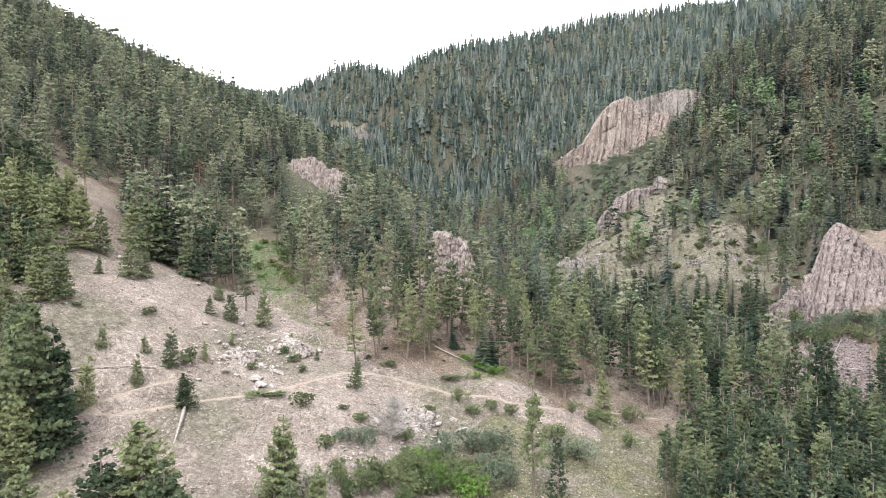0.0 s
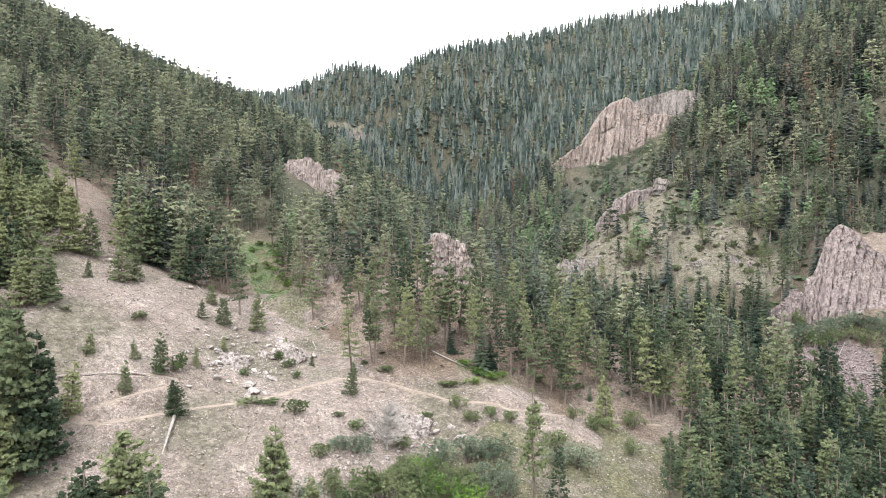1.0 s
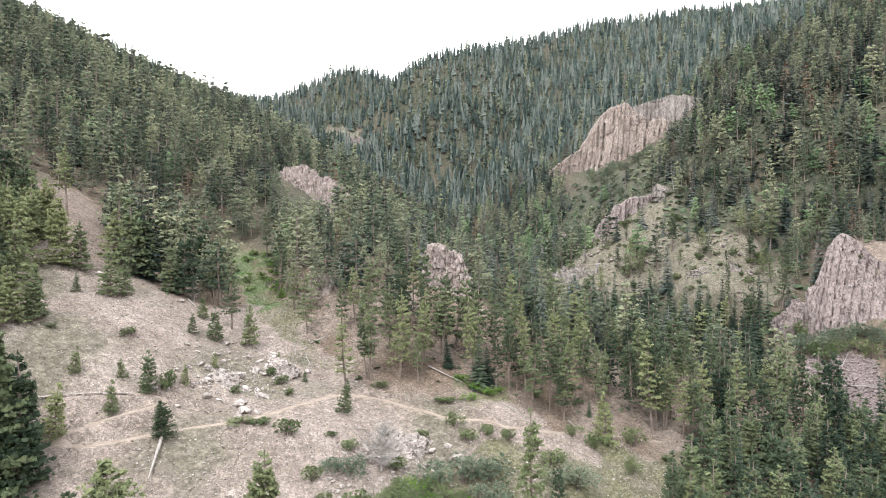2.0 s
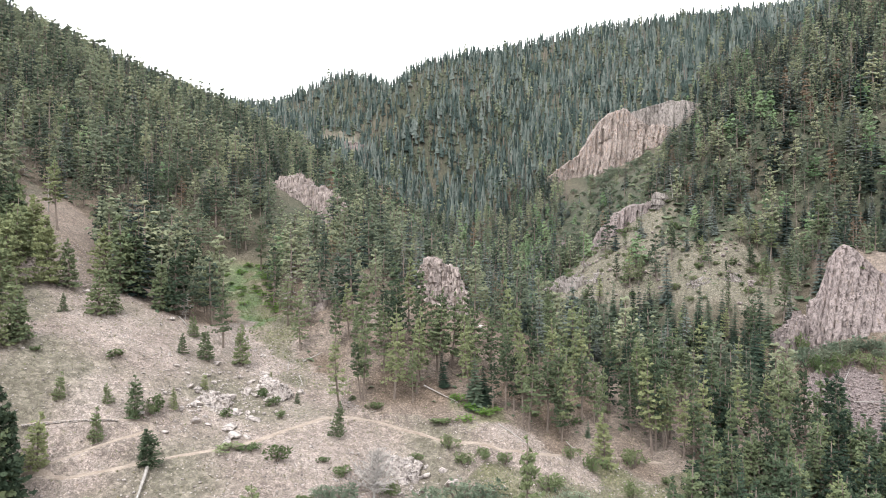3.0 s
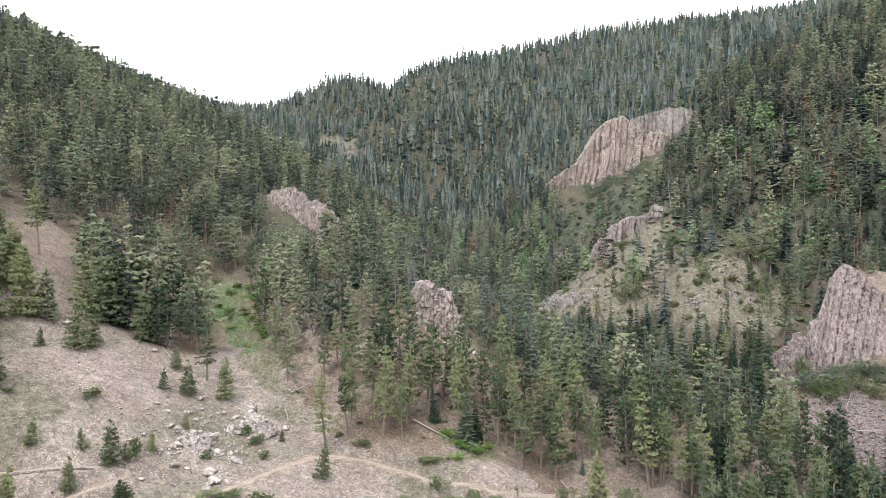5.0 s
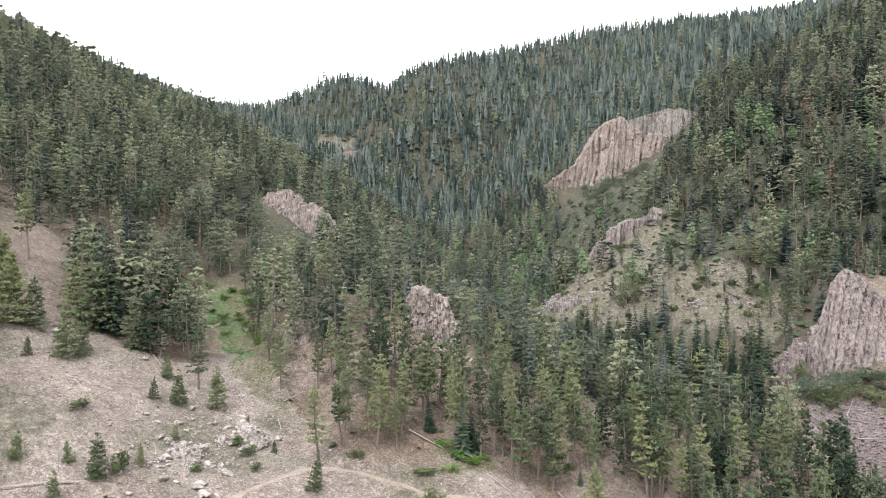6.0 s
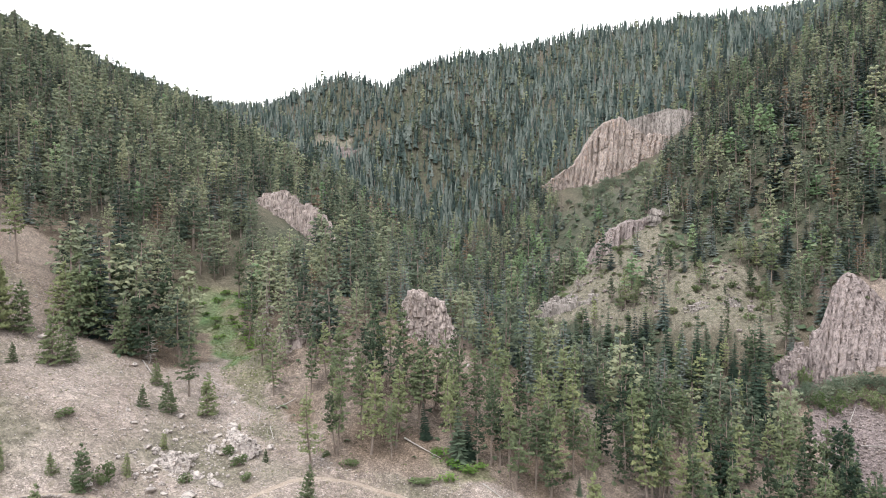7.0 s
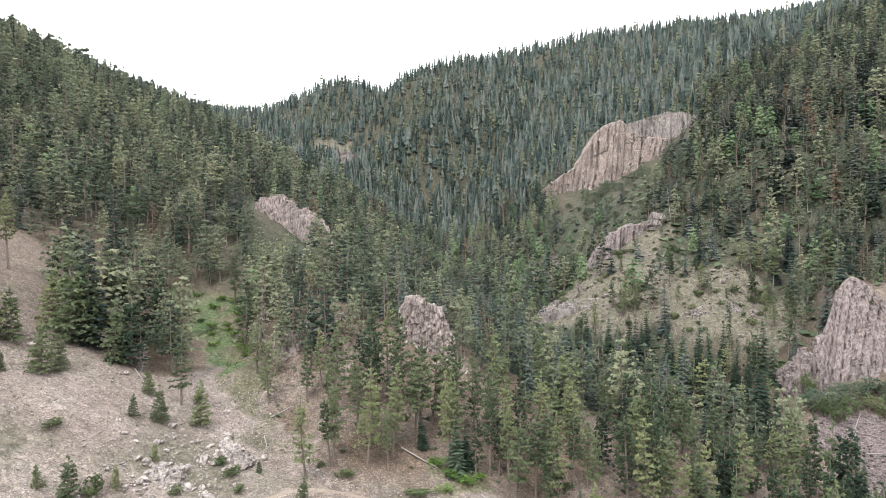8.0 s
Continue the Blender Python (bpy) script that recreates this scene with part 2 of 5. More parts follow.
def lay(nodes, stiff):
    """A smooth sheet through the crests and valleys (thin plate)."""
    s = nodes[:, :2] / 100
    n = len(s)
    a = np.zeros((n + 3, n + 3))
    a[:n, :n] = kernel(((s[:, None] - s[None]) ** 2).sum(-1)) + stiff * np.eye(n)
    a[:n, n], a[:n, n + 1:] = 1, s
    a[n, :n], a[n + 1:, :n] = 1, s.T
    return np.linalg.solve(a, np.r_[nodes[:, 2], 0, 0, 0])


SHEET = lay(NODES, 0.0004)


def lattice(x, y, seed):
    """Value noise from -1 to 1 on a unit lattice."""
    xi, yi = np.floor(x), np.floor(y)
    fx, fy = x - xi, y - yi
    fx, fy = fx * fx * (3 - 2 * fx), fy * fy * (3 - 2 * fy)

    def h(a, b):
        v = np.sin(a * 127.1 + b * 311.7 + seed * 74.7) * 43758.5453
        return (v - np.floor(v)) * 2 - 1
    return (h(xi, yi) * (1 - fx) + h(xi + 1, yi) * fx) * (1 - fy) + (h(xi, yi + 1) * (1 - fx) + h(xi + 1, yi + 1) * fx) * fy


def base_height(x, y):
    x, y = np.asarray(x, float), np.asarray(y, float)
    sx, sy = x.ravel() / 100, y.ravel() / 100
    out = SHEET[-3] + SHEET[-2] * sx + SHEET[-1] * sy
    for k, (nx, ny, _) in enumerate(NODES):
        out += SHEET[k] * kernel((sx - nx / 100) ** 2 + (sy - ny / 100) ** 2)
    return out.reshape(x.shape)


def relief(x, y):
    return (1.6 * lattice(x / 34, y / 34, 1) * np.clip((np.hypot(x, y) - 120) / 200, 0, 1) + 0.5 * lattice(x / 9, y / 9, 2)
            + 0.16 * lattice(x / 3.1, y / 3.1, 3) + 0.06 * lattice(x / 1.2, y / 1.2, 4))


# ---- plan of the open ground, the trail and the bare rock ----
TRAIL_LOW = [(-49, 82.5), (-43.6, 83.5), (-40, 85.6), (-36, 88.6), (-31.6, 92), (-28.2, 94.6), (-24.9, 98.2), (-21.6, 103.3), (-17.7, 108), (-14.1, 109.8), (-8.3, 110.7),
             (-2.3, 109.6), (3.4, 107.1), (10.9, 105.6), (17, 107.9), (24.4, 111.2), (32.1, 113.7), (40, 116)]
TRAIL_HIGH = [(-49, 82.5), (-46.9, 84.2), (-44.8, 85.9), (-42.2, 88.6), (-39.6, 91.5), (-38.3, 93.5), (-38.8, 94.6), (-40.6, 94), (-47, 90.4), (-52, 88.2)]
OPEN_LEFT = [(-100, 164), (-87, 164), (-76, 150), (-65, 134), (-52, 123), (-43, 130), (-44, 150), (-58, 174), (-47, 182), (-38, 156), (-24, 128), (-10, 113), (30, 111), (40, 106), (32, 92), (14, 80), (-8, 62), (-62, 60), (-70, 85), (-78, 104)]
GREEN_GULLY = [(-62, 182), (-47, 184), (-40, 160), (-29, 136), (-19, 116), (-23, 116), (-34, 134), (-48, 156), (-58, 170)]
LUSH_GULLY = [(-60, 178), (-48, 182), (-42, 158), (-34, 140), (-37, 138), (-48, 156), (-58, 170)]
GREEN_LOW = [(2, 119), (12, 118.5), (13, 113), (4, 110)]
GRASS_LOW = [(0, 98), (12, 103), (26, 108), (44, 112), (48, 100), (30, 86), (8, 82), (-2, 90)]
BARE_RIGHT = [(42, 240), (46, 228), (60, 217), (70, 212), (80, 196), (92, 188), (99, 180), (109, 198), (104, 214), (97, 222), (86, 230), (84, 240), (95, 264), (84, 270), (66, 270)]
SCREE = [(77, 131), (84, 125), (88, 131), (99, 147), (102, 155), (95, 162), (94, 176), (89, 178), (89, 160), (86, 154), (83, 147)]
FAR_CLEARING = [(-112, 597), (-97, 632), (-66, 624), (-60, 560), (-63, 505), (-73, 500), (-80, 555)]
SCREE_HIGH = [(48, 300), (62, 300), (64, 316), (50, 314)]


def inside(poly, x, y):
    x, y = np.asarray(x, float), np.asarray(y, float)
    res = np.zeros(x.shape, bool)
    for (x0, y0), (x1, y1) in zip(poly, poly[1:] + poly[:1]):
        cut = (y0 > y) != (y1 > y)
        res ^= cut & (x < (x1 - x0) * (y - y0) / (y1 - y0 + 1e-9) + x0)
    return res


def ragged(poly, x, y, rough=2.5):
    return inside(poly, x + rough * lattice(x / 5, y / 5, 11) + 0.4 * rough * lattice(x / 1.7, y / 1.7, 12), y + rough * lattice(x / 5, y / 5, 13))


def near_line(line, x, y):
    """The distance to a line in plan, and the nearest place on it."""
    best, bx, by = np.full(x.shape, 1e9), np.zeros(x.shape), np.zeros(x.shape)
    for (x0, y0), (x1, y1) in zip(line, line[1:]):
        k = np.clip(((x - x0) * (x1 - x0) + (y - y0) * (y1 - y0)) / ((x1 - x0) ** 2 + (y1 - y0) ** 2), 0, 1)
        px, py = x0 + k * (x1 - x0), y0 + k * (y1 - y0)
        d = np.hypot(x - px, y - py)
        hit = d < best
        best, bx, by = np.where(hit, d, best), np.where(hit, px, bx), np.where(hit, py, by)
    return best, bx, by


CLIFF_RIM = [(94, 167), (97.3, 169.4), (101, 170.4), (104.4, 171.8), (108, 173.3), (109.5, 171.5), (111.4, 169.6), (113.4, 167.4), (121, 163.5), (130, 158.5), (140, 154)]
CLIFF_TOP = [(94, 38), (104.4, 44), (107, 52), (108.4, 61), (109.5, 62), (111.4, 60), (113.4, 57.5), (121, 55), (130, 55), (140, 58)]


def cliff_cap(x, y):
    """The soil slope that runs back from the rim of the cliff."""
    d = y - np.interp(x, *zip(*CLIFF_RIM))
    rim = np.interp(x, *zip(*CLIFF_TOP))
    edge = np.interp(y, (160, 165, 175, 182, 195), (102, 106, 110, 113, 117))
    z = rim - 0.5 + 0.66 * np.minimum(d, 17) - 0.9 * np.maximum(d - 17, 0) - 1.3 * np.maximum(edge - x, 0) - 1.2 * np.maximum(x - 134, 0)
    return np.where(d > 0.3, z, -99.0)


def height(x, y):
    """The ground, with the trail benched into it."""
    x, y = np.atleast_1d(np.asarray(x, float)), np.atleast_1d(np.asarray(y, float))
    z = base_height(x, y) + relief(x, y)
    top = (x > 92) & (x < 145) & (y > 152) & (y < 200)
    if top.any():
        z[top] = np.maximum(z[top], cliff_cap(x[top], y[top]) + 0.4 * relief(x[top], y[top]))
    near = (x > -60) & (x < 46) & (y > 76) & (y < 122)
    if near.any():
        for line in (TRAIL_LOW, TRAIL_HIGH):
            d, bx, by = near_line(line, x[near], y[near])
            w = np.clip((1.9 - d) / 1.3, 0, 1)
            w = w * w * (3 - 2 * w)
            z[near] = z[near] * (1 - w) + w * (base_height(bx, by) + 0.4 * lattice(bx / 9, by / 9, 2) - 0.05)
    return z
# ---- sheet

# ---- ground: one sheet, finely meshed where the camera is near ----
def graded(lo, hi, fine_lo, fine_hi, step, grow, most):
    mid = list(np.arange(fine_lo, fine_hi + step / 2, step))
    for sign, end, start in ((1, hi, mid[-1]), (-1, lo, mid[0])):
        at, s = start, step
        while (at < end) if sign > 0 else (at > end):
            s = min(s * grow, most)
            at += sign * s
            mid.append(at)
    return np.array(sorted(mid))


def mesh_from(name, verts, tris, materials, index=None, attributes=None, smooth=False):
    me = bpy.data.meshes.new(name)
    verts, tris = np.asarray(verts, np.float32), np.asarray(tris, np.int32)
    k = tris.shape[1]
    me.vertices.add(len(verts))
    me.vertices.foreach_set("co", verts.ravel())
    me.loops.add(tris.size)
    me.loops.foreach_set("vertex_index", tris.ravel())
    me.polygons.add(len(tris))
    me.polygons.foreach_set("loop_start", np.arange(0, tris.size, k, dtype=np.int32))
    for m in materials:
        me.materials.append(m)
    if index is not None:
        me.polygons.foreach_set("material_index", np.asarray(index, np.int32))
    me.polygons.foreach_set("use_smooth", np.full(len(tris), smooth))
    for key, values in (attributes or {}).items():
        me.attributes.new(key, "FLOAT", "POINT").data.foreach_set("value", np.asarray(values, np.float32))
    me.update(calc_edges=True)
    me.validate()
    return me


def build_ground():
    xs = graded(-1600, 1700, -84, 104, 0.95, 1.06, 60)
    ys = graded(-700, 2000, 64, 150, 0.8, 1.04, 60)
    gx, gy = np.meshgrid(xs, ys)
    x, y = gx.ravel(), gy.ravel()
    z = height(x, y)
    n, rows = len(xs), len(ys)
    i = (np.arange(rows - 1)[:, None] * n + np.arange(n - 1)[None]).ravel()
    quads = np.stack([i, i + 1, i + n + 1, i + n], 1)
    open_left = ragged(OPEN_LEFT, x, y)
    bare = ragged(BARE_RIGHT, x, y, 4) | ragged(FAR_CLEARING, x, y, 5)
    soil = bare | ((x > 95) & (x < 142) & (y > 155) & (y < 187) & (cliff_cap(x, y) > base_height(x, y)))
    scree = (ragged(SCREE, x, y) | ragged(SCREE_HIGH, x, y)).astype(float)
    grass = (ragged(GREEN_GULLY, x, y, 3) | ragged(GREEN_LOW, x, y, 2)) * np.clip(0.2 + 0.6 * lattice(x / 4, y / 4, 21), 0, 1)
    grass = np.maximum(grass, 0.9 * ragged(GRASS_LOW, x, y, 4) * np.clip(0.75 + 0.6 * lattice(x / 3, y / 3, 22), 0, 1))
    patchy = 0.75 * open_left * np.clip(1.6 * lattice(x / 11, y / 11, 27) + 0.5 * lattice(x / 3, y / 3, 28), 0, 1)
    dry = np.maximum(np.maximum(bare * 0.85, patchy), 0.3 * (y < 235) * (y > 175) * np.clip(lattice(x / 20, y / 20, 23), 0, 1))
    far = np.clip((y - 150) / 60, 0, 1)
    duff = np.where(open_left | soil | (scree > 0), 0.0, 1.0) * np.clip(0.75 + 0.5 * lattice(x / 7, y / 7, 24) + far, 0, 1)
    grass = np.maximum(grass, far * (duff > 0) * np.clip(0.9 + 0.3 * lattice(x / 13, y / 13, 26), 0, 1))
    duff = np.maximum(duff, 0.5 * (soil & ~bare))
    duff = np.maximum(duff, 0.6 * open_left * np.clip((y - 118) / 14, 0, 1) * (x < -44))
    meadow = np.where(ragged(GRASS_LOW, x, y, 4) | ragged(GREEN_LOW, x, y, 2) | ragged(GREEN_GULLY, x, y, 3), np.clip(0.7 + 0.6 * lattice(x / 3, y / 3, 22), 0, 1), 0)
    meadow = meadow * np.where((x < -15) & (y < 150), np.clip((y - 100) / 50, 0.2, 1), 1)
    lush = ragged(LUSH_GULLY, x, y, 3) * np.clip(0.75 + 0.5 * lattice(x / 3, y / 3, 29), 0, 1)
    trodden = np.zeros(len(x))
    near = (x > -60) & (x < 46) & (y > 76) & (y < 122)
    for line, wide in ((TRAIL_LOW, 0.3), (TRAIL_HIGH, 0.2)):
        d = near_line(line, x[near], y[near])[0] + 0.2 * lattice(x[near] / 1.3, y[near] / 1.3, 25)
        trodden[near] = np.maximum(trodden[near], np.clip((wide + 0.4 - d) / 0.5, 0, 0.6))
    d = np.hypot((x + 50) / 1.6, y - 81.5)
    trodden = np.maximum(trodden, np.clip((2.0 - d) / 1.2, 0, 0.9))
    me = mesh_from("ground", np.stack([x, y, z], 1), quads, [SOIL], None, dict(meadow=meadow, lush=lush, grass=grass, dry=dry, duff=duff, scree=scree, trodden=trodden), True)
    return tagged(new("ground", me), "pinkish gravelly hillside soil with dry grass tufts", "ground", "", "structure")


build_ground()


def build_trail(line, wide, seed):
    """A trodden path with ragged edges, laid on its bench."""
    line = np.array(line, float)
    at = np.r_[0, np.cumsum(np.hypot(*np.diff(line, axis=0).T))]
    u = np.arange(0, at[-1], 0.35)
    soft = np.ones(7) / 7
    px, py = (np.convolve(np.pad(np.interp(u, at, line[:, k]), 3, mode="edge"), soft, "valid") for k in (0, 1))
    tx, ty = np.gradient(px), np.gradient(py)
    k = np.hypot(tx, ty) + 1e-9
    rows = []
    for side in (-1, -0.6, 0, 0.6, 1):
        half = wide * (0.5 + 0.14 * lattice(u / 1.1, u * 0 + side * 3 + seed, 61) + 0.08 * lattice(u / 0.4, u * 0 + side * 5 + seed, 62))
        x, y = px - ty / k * side * half, py + tx / k * side * half
        rows.append(np.stack([x, y, height(x, y) + 0.07 - 0.09 * (abs(side) == 1)], 1))
    n = len(u)
    i = (np.arange(4)[:, None] * n + np.arange(n - 1)[None]).ravel()
    me = mesh_from("trail", np.concatenate(rows), np.stack([i + n, i + n + 1, i + 1, i], 1), [PATH_SOIL], None, None, True)
    return tagged(new("trail", me), "narrow trodden hiking trail of pale packed soil", "path", "", "structure")


build_trail(TRAIL_LOW, 1.15, 1)
build_trail(TRAIL_HIGH, 0.9, 2)


# ---- trees ----
def blades(rng, centre, size, count, lift, narrow=0.3):
    """A tuft: pointed blades that spread from one place. Returns vertices (3 a blade)."""
    d = rng.normal(size=(count, 3))
    d[:, 2] = d[:, 2] * 0.7 + lift
    d /= np.linalg.norm(d, axis=1, keepdims=True) + 1e-9
    side = np.cross(d, rng.normal(size=(count, 3)))
    side /= np.linalg.norm(side, axis=1, keepdims=True) + 1e-9
    length = size * rng.uniform(0.7, 1.25, (count, 1))
    foot = centre - d * length * 0.25
    return np.stack([foot + side * length * narrow, foot - side * length * narrow, foot + d * length], 1).reshape(-1, 3)


def tube(points, radii, sides):
    """A tapered tube along points; triangles."""
    pts, verts, tris = np.asarray(points, float), [], []
    for k, (c, r) in enumerate(zip(pts, radii)):
        ahead = pts[min(k + 1, len(pts) - 1)] - pts[max(k - 1, 0)]
        ahead = ahead / (np.linalg.norm(ahead) + 1e-9)
        a = np.cross(ahead, (0.31, 0.95, 0.02) if abs(ahead[1]) < 0.9 else (1, 0, 0))
        a /= np.linalg.norm(a)
        b = np.cross(ahead, a)
        ang = np.arange(sides) * 2 * np.pi / sides
        verts.append(c + r * (np.cos(ang)[:, None] * a + np.sin(ang)[:, None] * b))
    for k in range(len(pts) - 1):
        for s in range(sides):
            p, q = k * sides + s, k * sides + (s + 1) % sides
            tris += [(p, q, q + sides), (p, q + sides, p + sides)]
    return np.concatenate(verts), np.array(tris)


def joined(pieces):
    verts, tris, at = [], [], 0
    for v, t in pieces:
        verts.append(v)
        tris.append(np.asarray(t) + at)
        at += len(v)
    return np.concatenate(verts), np.concatenate(tris)


def loose(verts):
    return verts, np.arange(len(verts)).reshape(-1, 3)


def fan(rng, centre, size, spikes, way, droop):
    """A low sprig: a ragged star whose points droop round a raised middle, tipped towards way. Returns vertices and triangles."""
    n = 2 * spikes
    ang = np.arange(n) * 2 * np.pi / n + rng.uniform(0, 6) + rng.normal(size=n) * 0.12
    far = np.where(np.arange(n) % 2 == 0, rng.uniform(0.8, 1.35, n), rng.uniform(0.45, 0.72, n)) * size
    up = np.array([way[0] * 0.55, way[1] * 0.55, 1.0]) + rng.normal(size=3) * 0.25
    up /= np.linalg.norm(up)
    a = np.cross(up, (0.2, 0.97, 0.1))
    a /= np.linalg.norm(a)
    b = np.cross(up, a)
    rim = centre + far[:, None] * (np.cos(ang)[:, None] * a + np.sin(ang)[:, None] * b) - up * (droop * far * rng.uniform(-0.3, 1.6, n))[:, None]
    k = np.arange(n)
    return np.concatenate([[centre + up * size * 0.3], rim]), np.stack([np.zeros(n, int), k + 1, (k + 1) % n + 1], 1)


def sprays(rng, centres, ways, per, size, lift, slim):
    """Needle tufts: pointed sprays that burst outwards and upwards from each centre. Returns loose triangles."""
    c, w = np.repeat(np.asarray(centres, float), per, 0), np.repeat(np.asarray(ways, float), per, 0)
    n = len(c)
    d = rng.normal(size=(n, 3)) * (0.75, 0.75, 0.5) + w * 0.75 + (0, 0, lift)
    d /= np.linalg.norm(d, axis=1, keepdims=True) + 1e-9
    side = np.cross(d, rng.normal(size=(n, 3)) + (0, 0, 0.6))
    side /= np.linalg.norm(side, axis=1, keepdims=True) + 1e-9
    long = size * rng.uniform(0.6, 1.35, (n, 1))
    c = c + rng.normal(size=(n, 3)) * size * 0.2
    foot = c - d * long * 0.3
    return np.stack([foot + side * long * slim, foot - side * long * slim, c + d * long * 0.8], 1).reshape(-1, 3)


def pads(rng, centres, ways, points, size):
    """Needle clumps: each a ragged little dome, opaque, tipped outwards. Returns vertices and triangles."""
    c = np.asarray(centres, float)
    n = len(c)
    up = np.asarray(ways, float) * 0.45 + (0, 0, 1.0) + rng.normal(size=(n, 3)) * 0.2
    up /= np.linalg.norm(up, axis=1, keepdims=True)
    a = np.cross(up, (0.2, 0.97, 0.1))
    a /= np.linalg.norm(a, axis=1, keepdims=True)
    b = np.cross(up, a)
    own = size * rng.uniform(0.65, 1.3, (n, 1))
    ang = np.arange(points) * 2 * np.pi / points + rng.uniform(0, 6.28, (n, 1)) + rng.normal(size=(n, points)) * 0.3
    far, low = own * rng.uniform(0.4, 1.25, (n, points)), own * rng.uniform(0.05, 0.75, (n, points))
    rim = c[:, None] + (far * np.cos(ang))[..., None] * a[:, None] + (far * np.sin(ang))[..., None] * b[:, None] - low[..., None] * up[:, None]
    v = np.concatenate([(c + up * own * 0.42)[:, None], rim], 1).reshape(-1, 3)
    k = np.arange(points)
    one = np.stack([np.zeros(points, int), k + 1, (k + 1) % points + 1], 1)
    return v, ((points + 1) * np.arange(n)[:, None, None] + one).reshape(-1, 3)


def pine_shape(seed, tall=14.0, bare=0.3, wide=2.6, limbs=56, tufts=5, per=6, size=0.5, sides=8, crown="round", needles=0):
    """A pine, in metres: a bent trunk with curved limbs, and flat-layered pads of needle tufts with gaps between them."""
    rng = np.random.default_rng(seed)
    bend = rng.normal(size=2) * 0.022 * tall
    levels = np.linspace(0, 1, 6 if sides > 4 else 3)

    def axis(u):
        return np.array([bend[0] * math.sin(u * 2.6), bend[1] * math.sin(u * 2.1), tall * u - 0.4 * (u == 0)])
    radius = tall * 0.0125
    wood = [tube([axis(u) for u in levels], [radius * (1.25 - u) + 0.01 for u in levels], sides)]
    centres, ways = [], []
    turn, heavy, thin = rng.uniform(0, 6), rng.uniform(0, 6.28), rng.uniform(0, 6.28)
    whorls = int(rng.integers(9, 13))
    if sides > 4:
        for _ in range(9):
            a, start = rng.uniform(0, 6.28), axis(rng.uniform(bare * 0.35, bare))
            d = np.array([math.cos(a), math.sin(a), rng.uniform(-0.4, 0.1)])
            wood.append(tube([start, start + d * rng.uniform(0.4, 0.4 * wide)], [0.03, 0.01], 3))
    for k in range(limbs):
        s = float(np.clip((int(k * whorls / limbs) + 0.5 + rng.normal() * 0.2) / whorls if k < 0.8 * limbs else rng.uniform(0, 1), 0, 0.985))
        turn += 2.4 + rng.normal() * 0.5
        if crown == "round":
            reach = wide * ((1 - s) ** 0.62 * (0.72 + 0.28 * min(1, s / 0.2)) + 0.1) * rng.uniform(0.5, 1.12)
        else:
            reach = wide * ((1 - s) ** 0.75 * 0.95 + 0.08) * rng.uniform(0.65, 1.12)
        reach *= 1 + 0.22 * math.cos(turn - heavy)
        if crown == "round" and math.cos(turn - thin - 3 * s) > 0.8 and rng.random() < 0.6:
            reach *= 0.45
        start = axis(bare + (1 - bare) * s)
        out = np.array([math.cos(turn), math.sin(turn), 0])
        rise = reach * (-0.28 + 0.75 * s + rng.normal() * 0.1)
        tip = start + out * reach + (0, 0, rise + 0.12 * reach)
        mid = start + out * reach * 0.55 + (0, 0, rise * 0.5 - 0.05 * reach)
        if sides > 4:
            wood.append(tube([start, mid, tip], [0.03 + 0.014 * reach, 0.025, 0.01], 3))
        n = max(1, int(round(tufts * (0.45 + 0.75 * reach / wide))))
        f = 1 - 0.72 * rng.random(n) ** 1.25
        f[0] = 1
        side = np.array([-out[1], out[0], 0])
        centres.append(start + (mid - start) * (2 * np.minimum(f, 0.5))[:, None] + (tip - mid) * (2 * np.maximum(f - 0.5, 0))[:, None]
                       + side * (rng.normal(size=n) * 0.26 * reach * f)[:, None] + (0, 0, 0.1 * size))
        ways.append(np.repeat([out], n, 0))
    centres.append([axis(1.0), axis(0.975), axis(0.955)])
    ways.append(np.zeros((3, 3)))
    centres, ways = np.concatenate(centres), np.concatenate(ways)
    green = [pads(rng, centres, ways, per, size)]
    if needles:
        green.append(loose(sprays(rng, centres, ways, needles, size * 1.1, 0.45, 0.14)))
    return joined(wood), joined(green)


def boughs(rng, start, turn, reach, drop, broad):
    """Flat drooping boughs, each a folded leaf shape from the trunk outwards. Returns vertices and triangles."""
    n = len(turn)
    out, side = np.stack([np.cos(turn), np.sin(turn), 0 * turn], 1), np.stack([-np.sin(turn), np.cos(turn), 0 * turn], 1)
    up = np.array([0, 0, 1.0])
    r, low, b = reach[:, None], drop[:, None], broad[:, None]
    f = rng.uniform(0.5, 0.72, (n, 1))
    tip = start + out * r - up * low + side * rng.normal(size=(n, 1)) * 0.1 * r
    left = start + out * r * f + side * b - up * (low * f + b * rng.uniform(0.25, 0.7, (n, 1)))
    right = start + out * r * f - side * b - up * (low * f + b * rng.uniform(0.25, 0.7, (n, 1)))
    v = np.stack([start, left, tip, right], 1).reshape(-1, 3)
    k = 4 * np.arange(n)[:, None]
    return v, np.concatenate([k + (0, 2, 1), k + (0, 3, 2)])


